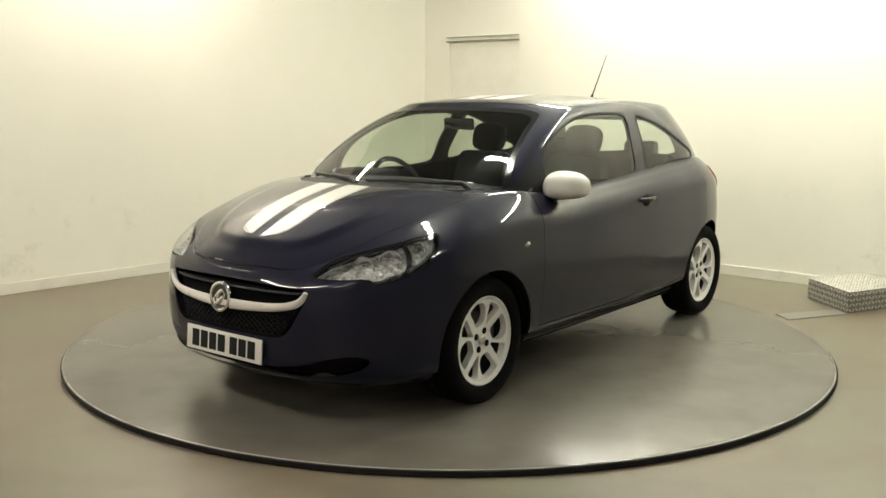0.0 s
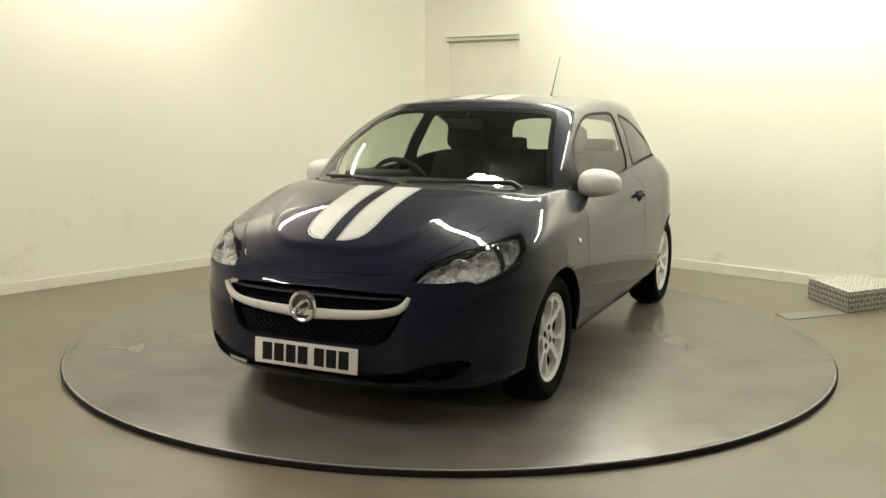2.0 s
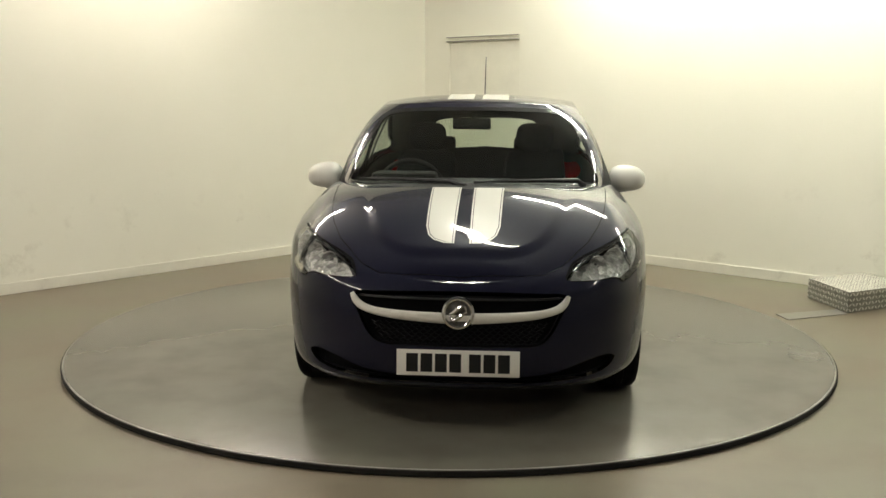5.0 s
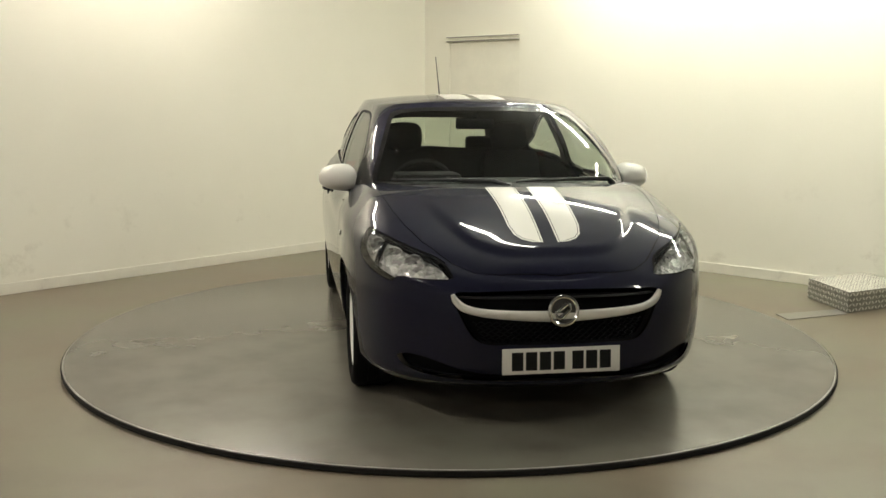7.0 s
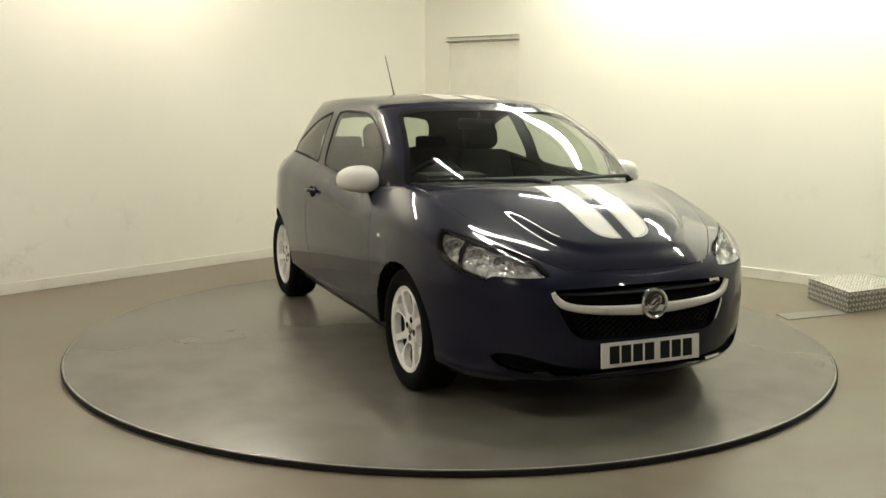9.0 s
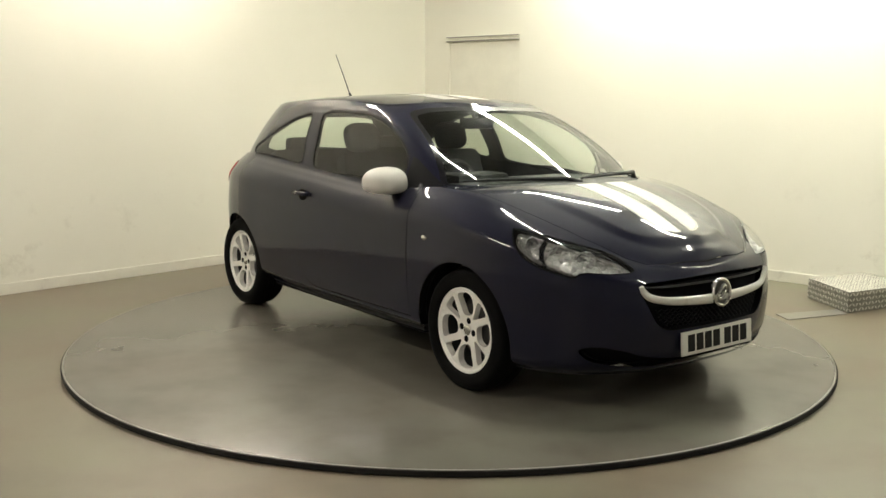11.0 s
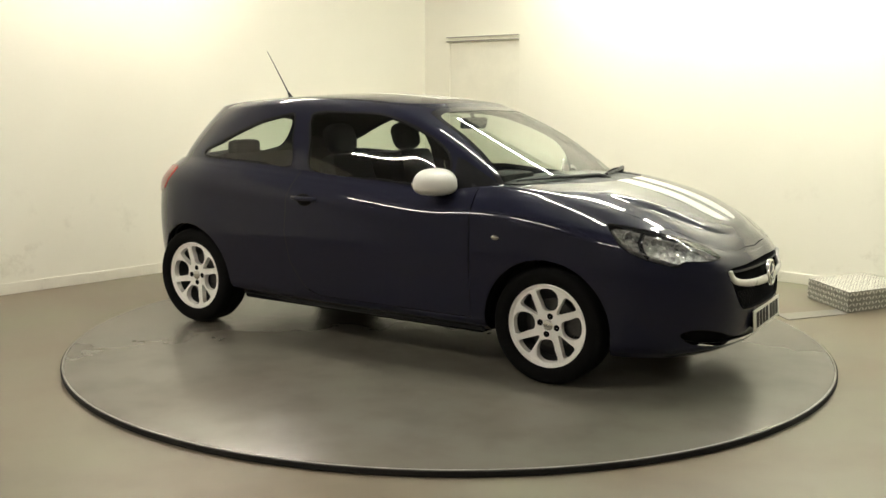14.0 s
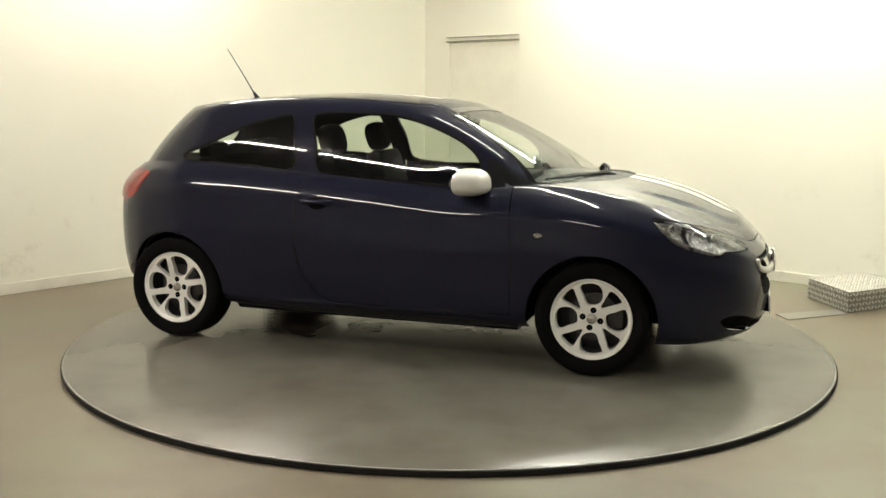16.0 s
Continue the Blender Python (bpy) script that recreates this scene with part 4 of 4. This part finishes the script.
def build_trim(car):
    for s in (1, -1):
        # side repeater lamp
        bm = bmesh.new()
        bmesh.ops.create_uvsphere(bm, u_segments=16, v_segments=10, radius=1.0)
        for v in bm.verts:
            v.co = Vector((0.975 + 0.024 * v.co.x, s * (0.872 + 0.007 * v.co.y), 0.738 + 0.014 * v.co.z))
        part("side_repeater", bm, M_CHROME, car, "small clear side repeater lamp")
        # door handle over a dark oval, coloured for the shade of its bowl
        bm = bmesh.new()
        bmesh.ops.create_uvsphere(bm, u_segments=20, v_segments=12, radius=1.0)
        for v in bm.verts:
            v.co = Vector((-0.285 + 0.055 * v.co.x, s * (0.876 + 0.004 * v.co.y), 0.856 + 0.036 * v.co.z))
        bowl = part("handle_bowl", bm, M_GAP, car, "near-black oval for the shaded hollow behind the handle")
        bm = bmesh.new()
        tube(bm, [(-0.375, s * 0.876, 0.864), (-0.355, s * 0.893, 0.864), (-0.285, s * 0.902, 0.864), (-0.215, s * 0.893, 0.864), (-0.195, s * 0.876, 0.864)], [0.012, 0.014, 0.0135, 0.014, 0.012], 12)
        part("door_handle", bm, M_PAINT, car, "navy pull handle")
        # sill
        bm = bmesh.new()
        tube(bm, [(0.86, s * 0.765, 0.236), (0.4, s * 0.768, 0.233), (-0.4, s * 0.768, 0.235), (-0.86, s * 0.765, 0.246)], 0.024, 10)
        part("sill", bm, M_BLACK, car, "dark sill")
    # aerial
    bm = bmesh.new()
    tube(bm, [(-1.130, 0, 1.425), (-1.142, 0, 1.448), (-1.160, 0, 1.475)], [0.022, 0.013, 0.007], 12)
    aerial = part("aerial_base", bm, M_BLACK, car, "black roof aerial base")
    bm = bmesh.new()
    tube(bm, [(-1.158, 0, 1.470), (-1.25, 0, 1.612), (-1.347, 0, 1.756)], [0.0045, 0.0035, 0.0025], 8)
    part("aerial_rod", bm, M_BLACK, aerial)
    # wipers
    for pts in (((1.235, -0.02, 0.995), (1.20, -0.10, 1.020), (1.10, -0.36, 1.020), (0.965, -0.60, 1.012)),
                ((1.060, 0.585, 0.990), (1.085, 0.55, 1.022), (1.150, 0.32, 1.024), (1.205, 0.02, 1.018))):
        bm = bmesh.new()
        tube(bm, pts, [0.018, 0.013, 0.009, 0.006], 8)
        arm = part("wiper", bm, M_BLACK, car, "black windscreen wiper")
        bm = bmesh.new()
        a, b = Vector(pts[1]), Vector(pts[3])
        tube(bm, [a.lerp(b, f) + Vector((-0.012, 0, -0.004 + 0.012 * math.sin(math.pi * f))) for f in (0.0, 0.25, 0.5, 0.75, 1.0)], 0.006, 6)
        part("wiper_blade", bm, M_GAP, arm)


def build_interior(car):
    bm = bmesh.new()
    box(bm, (-1.66, -0.55, 0.24), (1.60, 0.55, 0.28), 0.015)
    box(bm, (1.60, -0.40, 0.214), (2.02, 0.40, 0.232), 0.006)
    box(bm, (1.60, -0.56, 0.222), (1.92, 0.56, 0.240), 0.006)
    box(bm, (-0.86, -0.78, 0.20), (0.86, 0.78, 0.26), 0.02)
    part("underbody", bm, M_GAP, car, "dark underbody", bevel=-1)
    # added dark block: keeps light from showing through grille and bonnet gap
    bm = bmesh.new()
    box(bm, (1.30, -0.48, 0.28), (1.93, 0.48, 0.62), 0.03)
    part("nose_light_block", bm, M_GAP, car, "added dark block that stops light through grille and gaps", bevel=-1)
    # dashboard
    bm = bmesh.new()
    outline = [(1.16, 0.70), (1.14, 0.945), (0.95, 0.985), (0.74, 0.985), (0.66, 0.955), (0.62, 0.88), (0.68, 0.72), (0.72, 0.45), (1.10, 0.45)]
    a = [bm.verts.new((x, -0.70, z)) for x, z in outline]
    b = [bm.verts.new((x, 0.70, z)) for x, z in outline]
    for i in range(len(outline)):
        bm.faces.new((a[i], a[(i + 1) % len(outline)], b[(i + 1) % len(outline)], b[i]))
    bm.faces.new(a), bm.faces.new(b)
    bmesh.ops.bevel(bm, geom=bm.edges[:], offset=0.018, segments=3, affect="EDGES")
    dash = part("dashboard", bm, M_TRIM, car, "charcoal moulded dashboard")
    bm = bmesh.new()
    box(bm, (0.66, -0.56, 0.965), (0.86, -0.20, 1.035), 0.03)
    part("instrument_cowl", bm, M_TRIM, dash, bevel=-1)
    # steering wheel on the right
    m = Matrix.Translation((0.50, -0.37, 0.915)) @ pose(0, 0, 0, 0, -66, 0)
    bm = bmesh.new()
    n = 40
    ring = [m @ Vector((0.185 * math.cos(2 * math.pi * i / n), 0.185 * math.sin(2 * math.pi * i / n), 0)) for i in range(n + 1)]
    tube(bm, ring, 0.015, 8, caps=False)
    wheel = part("steering_wheel", bm, M_TRIM, car, "black leather steering wheel")
    bm = bmesh.new()
    for a in (0, 180, 270):
        t = radians(a)
        tube(bm, [m @ Vector((0, 0, 0)), m @ Vector((0.18 * math.sin(t), 0.18 * math.cos(t), 0))], 0.014, 8)
    lathe(bm, [(0.001, 0.02), (0.05, 0.016), (0.062, 0.0), (0.05, -0.02)], 24, m)
    part("steering_hub", bm, M_TRIM, wheel)
    # front seats and the rear bench
    for s in (1, -1):
        bm = bmesh.new()
        box(bm, (-0.24, s * 0.36 - 0.25, 0.36), (0.30, s * 0.36 + 0.25, 0.56), 0.06)
        seat = part("seat", bm, M_FABRIC, car, "charcoal fabric front seat", bevel=-1)
        bm = bmesh.new()
        box(bm, (-0.07, -0.24, 0.0), (0.07, 0.24, 0.64), 0.06)
        lean = Matrix.Translation((-0.22, s * 0.36, 0.48)) @ pose(0, 0, 0, 0, -16, 0)
        for v in bm.verts:
            k = 1.0 - 0.25 * max(0.0, v.co.z - 0.42) / 0.22
            v.co = lean @ Vector((v.co.x, v.co.y * k, v.co.z))
        part("backrest", bm, M_FABRIC, seat, bevel=-1)
        bm = bmesh.new()
        bmesh.ops.create_uvsphere(bm, u_segments=20, v_segments=12, radius=1.0)
        for v in bm.verts:
            c = v.co.copy()
            c = Vector((math.copysign(abs(c.x) ** 0.7, c.x), math.copysign(abs(c.y) ** 0.6, c.y), math.copysign(abs(c.z) ** 0.65, c.z)))
            v.co = lean @ Vector((0.06 * c.x, 0.125 * c.y, 0.735 + 0.095 * c.z))
        part("headrest", bm, M_FABRIC, seat)
        for dy in (-0.05, 0.05):
            bm = bmesh.new()
            tube(bm, [lean @ Vector((0, dy, 0.60)), lean @ Vector((0, dy, 0.70))], 0.007, 8)
            part("headrest_post", bm, M_CHROME, seat)
    bm = bmesh.new()
    box(bm, (-1.10, -0.62, 0.40), (-0.66, 0.62, 0.60), 0.05)
    bench = part("rear_bench", bm, M_FABRIC, car, "charcoal fabric rear bench", bevel=-1)
    bm = bmesh.new()
    box(bm, (-0.06, -0.60, 0.0), (0.06, 0.60, 0.60), 0.05, Matrix.Translation((-1.06, 0, 0.50)) @ pose(0, 0, 0, 0, -18, 0))
    part("bench_backrest", bm, M_FABRIC, bench, bevel=-1)
    for y in (-0.34, 0.34):
        bm = bmesh.new()
        box(bm, (-0.045, -0.12, -0.05), (0.045, 0.12, 0.06), 0.035, Matrix.Translation((-1.26, y, 1.10)))
        part("rear_headrest", bm, M_FABRIC, bench, bevel=-1)
    bm = bmesh.new()
    box(bm, (-1.70, -0.55, 0.90), (-1.28, 0.55, 0.93), 0.01)
    part("parcel_shelf", bm, M_TRIM, car, "black parcel shelf", bevel=-1)
    # inner mirror
    bm = bmesh.new()
    box(bm, (-0.016, -0.115, -0.034), (0.016, 0.115, 0.034), 0.014, pose(0.35, -0.03, 1.292, 0, 8, -8))
    im = part("inner_mirror", bm, M_GLOSSBLACK, car, "black interior mirror", bevel=-1)
    bm = bmesh.new()
    tube(bm, [(0.35, -0.03, 1.30), (0.335, -0.02, 1.335), (0.32, -0.01, 1.352)], [0.009, 0.011, 0.014], 8)
    part("mirror_stem", bm, M_BLACK, im)


car = new("car")
build_body(car)
build_front(car)
for _ax, _s, _spin in ((AXLES[0], 1, 20), (AXLES[0], -1, 4), (AXLES[1], 1, 35), (AXLES[1], -1, -8)):
    build_wheel(car, _ax, _s, _spin)
build_mirror(car, 1)
build_mirror(car, -1)
build_trim(car)
build_interior(car)
tagged(car, "glossy navy blue three-door hatchback with white stripes on the turntable", "car")


# ---------------------------------------------------------------- on the floor beside the turntable
# lozenges paler than the plate between them, so the pattern reads
M_LOZENGE = surface("pale_lozenges", (0.62, 0.60, 0.53), 0.42, metal=0.4, vary=0.1)


def build_step():
    a, b = Vector((2.715, 1.31)), Vector((2.80, 0.765))
    e = Vector((0.56, 0.30))
    foot = [a, b, b + e, a + e]
    z0, z1 = FLOOR_Z + 0.0005, 0.118
    step = new("tread_plate_step")
    bm = bmesh.new()
    prism(bm, [tuple(p) for p in foot[::-1]], z0, z1)
    bmesh.ops.recalc_face_normals(bm, faces=bm.faces[:])
    bmesh.ops.bevel(bm, geom=bm.edges[:], offset=0.006, segments=2, affect="EDGES")
    part("box_shell", bm, M_TREAD, step)
    bm = bmesh.new()
    faces = [(Vector((*a, z1)), Vector((*(b - a), 0)), Vector((*e, 0)), Vector((0, 0, 1)))]
    for p, q in ((a, b), (b, b + e)):
        d = Vector((*(q - p), 0))
        faces.append((Vector((*p, z0)), d, Vector((0, 0, z1 - z0)), Vector((d.y, -d.x, 0)).normalized() * (1 if p is b else 1)))
    centre = sum((Vector((*p, 0.04)) for p in foot), Vector()) / 4
    for o, u, v, n in faces:
        if n.dot(o + u / 2 + v / 2 - centre) < 0:
            n = -n
        nu, nv = max(2, round(u.length / 0.034)), max(2, round(v.length / 0.034))
        un, vn = u.normalized(), n.cross(u.normalized())
        for i in range(nu):
            for j in range(nv):
                c = o + u * ((i + 0.5) / nu) + v * ((j + 0.5) / nv)
                d = (un + vn).normalized() if (i + j) % 2 else (un - vn).normalized()
                w = n.cross(d)
                tip = [c + d * 0.019, c + w * 0.0075, c - d * 0.019, c - w * 0.0075]
                vs = [bm.verts.new(p + n * 0.0003) for p in tip]
                top = bm.verts.new(c + n * 0.0055)
                for k in range(4):
                    bm.faces.new((vs[k], vs[(k + 1) % 4], top))
    tagged(part("tread_relief", bm, M_LOZENGE, step, smooth=False), kind="stuff")
    tagged(step, "low step box of aluminium tread plate on the floor", "step box")
    plate = new("cover_plate")
    bm = bmesh.new()
    prism(bm, [(2.275, 0.705), (2.297, 0.530), (2.785, 0.735), (2.765, 0.875)], FLOOR_Z + 0.0005, FLOOR_Z + 0.007)
    bmesh.ops.recalc_face_normals(bm, faces=bm.faces[:])
    bmesh.ops.bevel(bm, geom=bm.edges[:], offset=0.002, segments=1, affect="EDGES")
    part("plate", bm, M_EDGE, plate)
    tagged(plate, "flat steel cable cover plate on the floor", "cover plate")


build_step()


# ---------------------------------------------------------------- what moves
def motions():
    turns = [(t, -128.161 + 6.8635 * t + 0.004867 * (t - 8) ** 2) for t in range(17)]
    walk(turntable, [(t, pose(0, 0, 0, 0, 0, a)) for t, a in turns])
    walk(car, [(t, pose(0, 0, 0, 0, 0, a) @ pose(-0.2620, 0.1656, 0)) for t, a in turns])


motions()
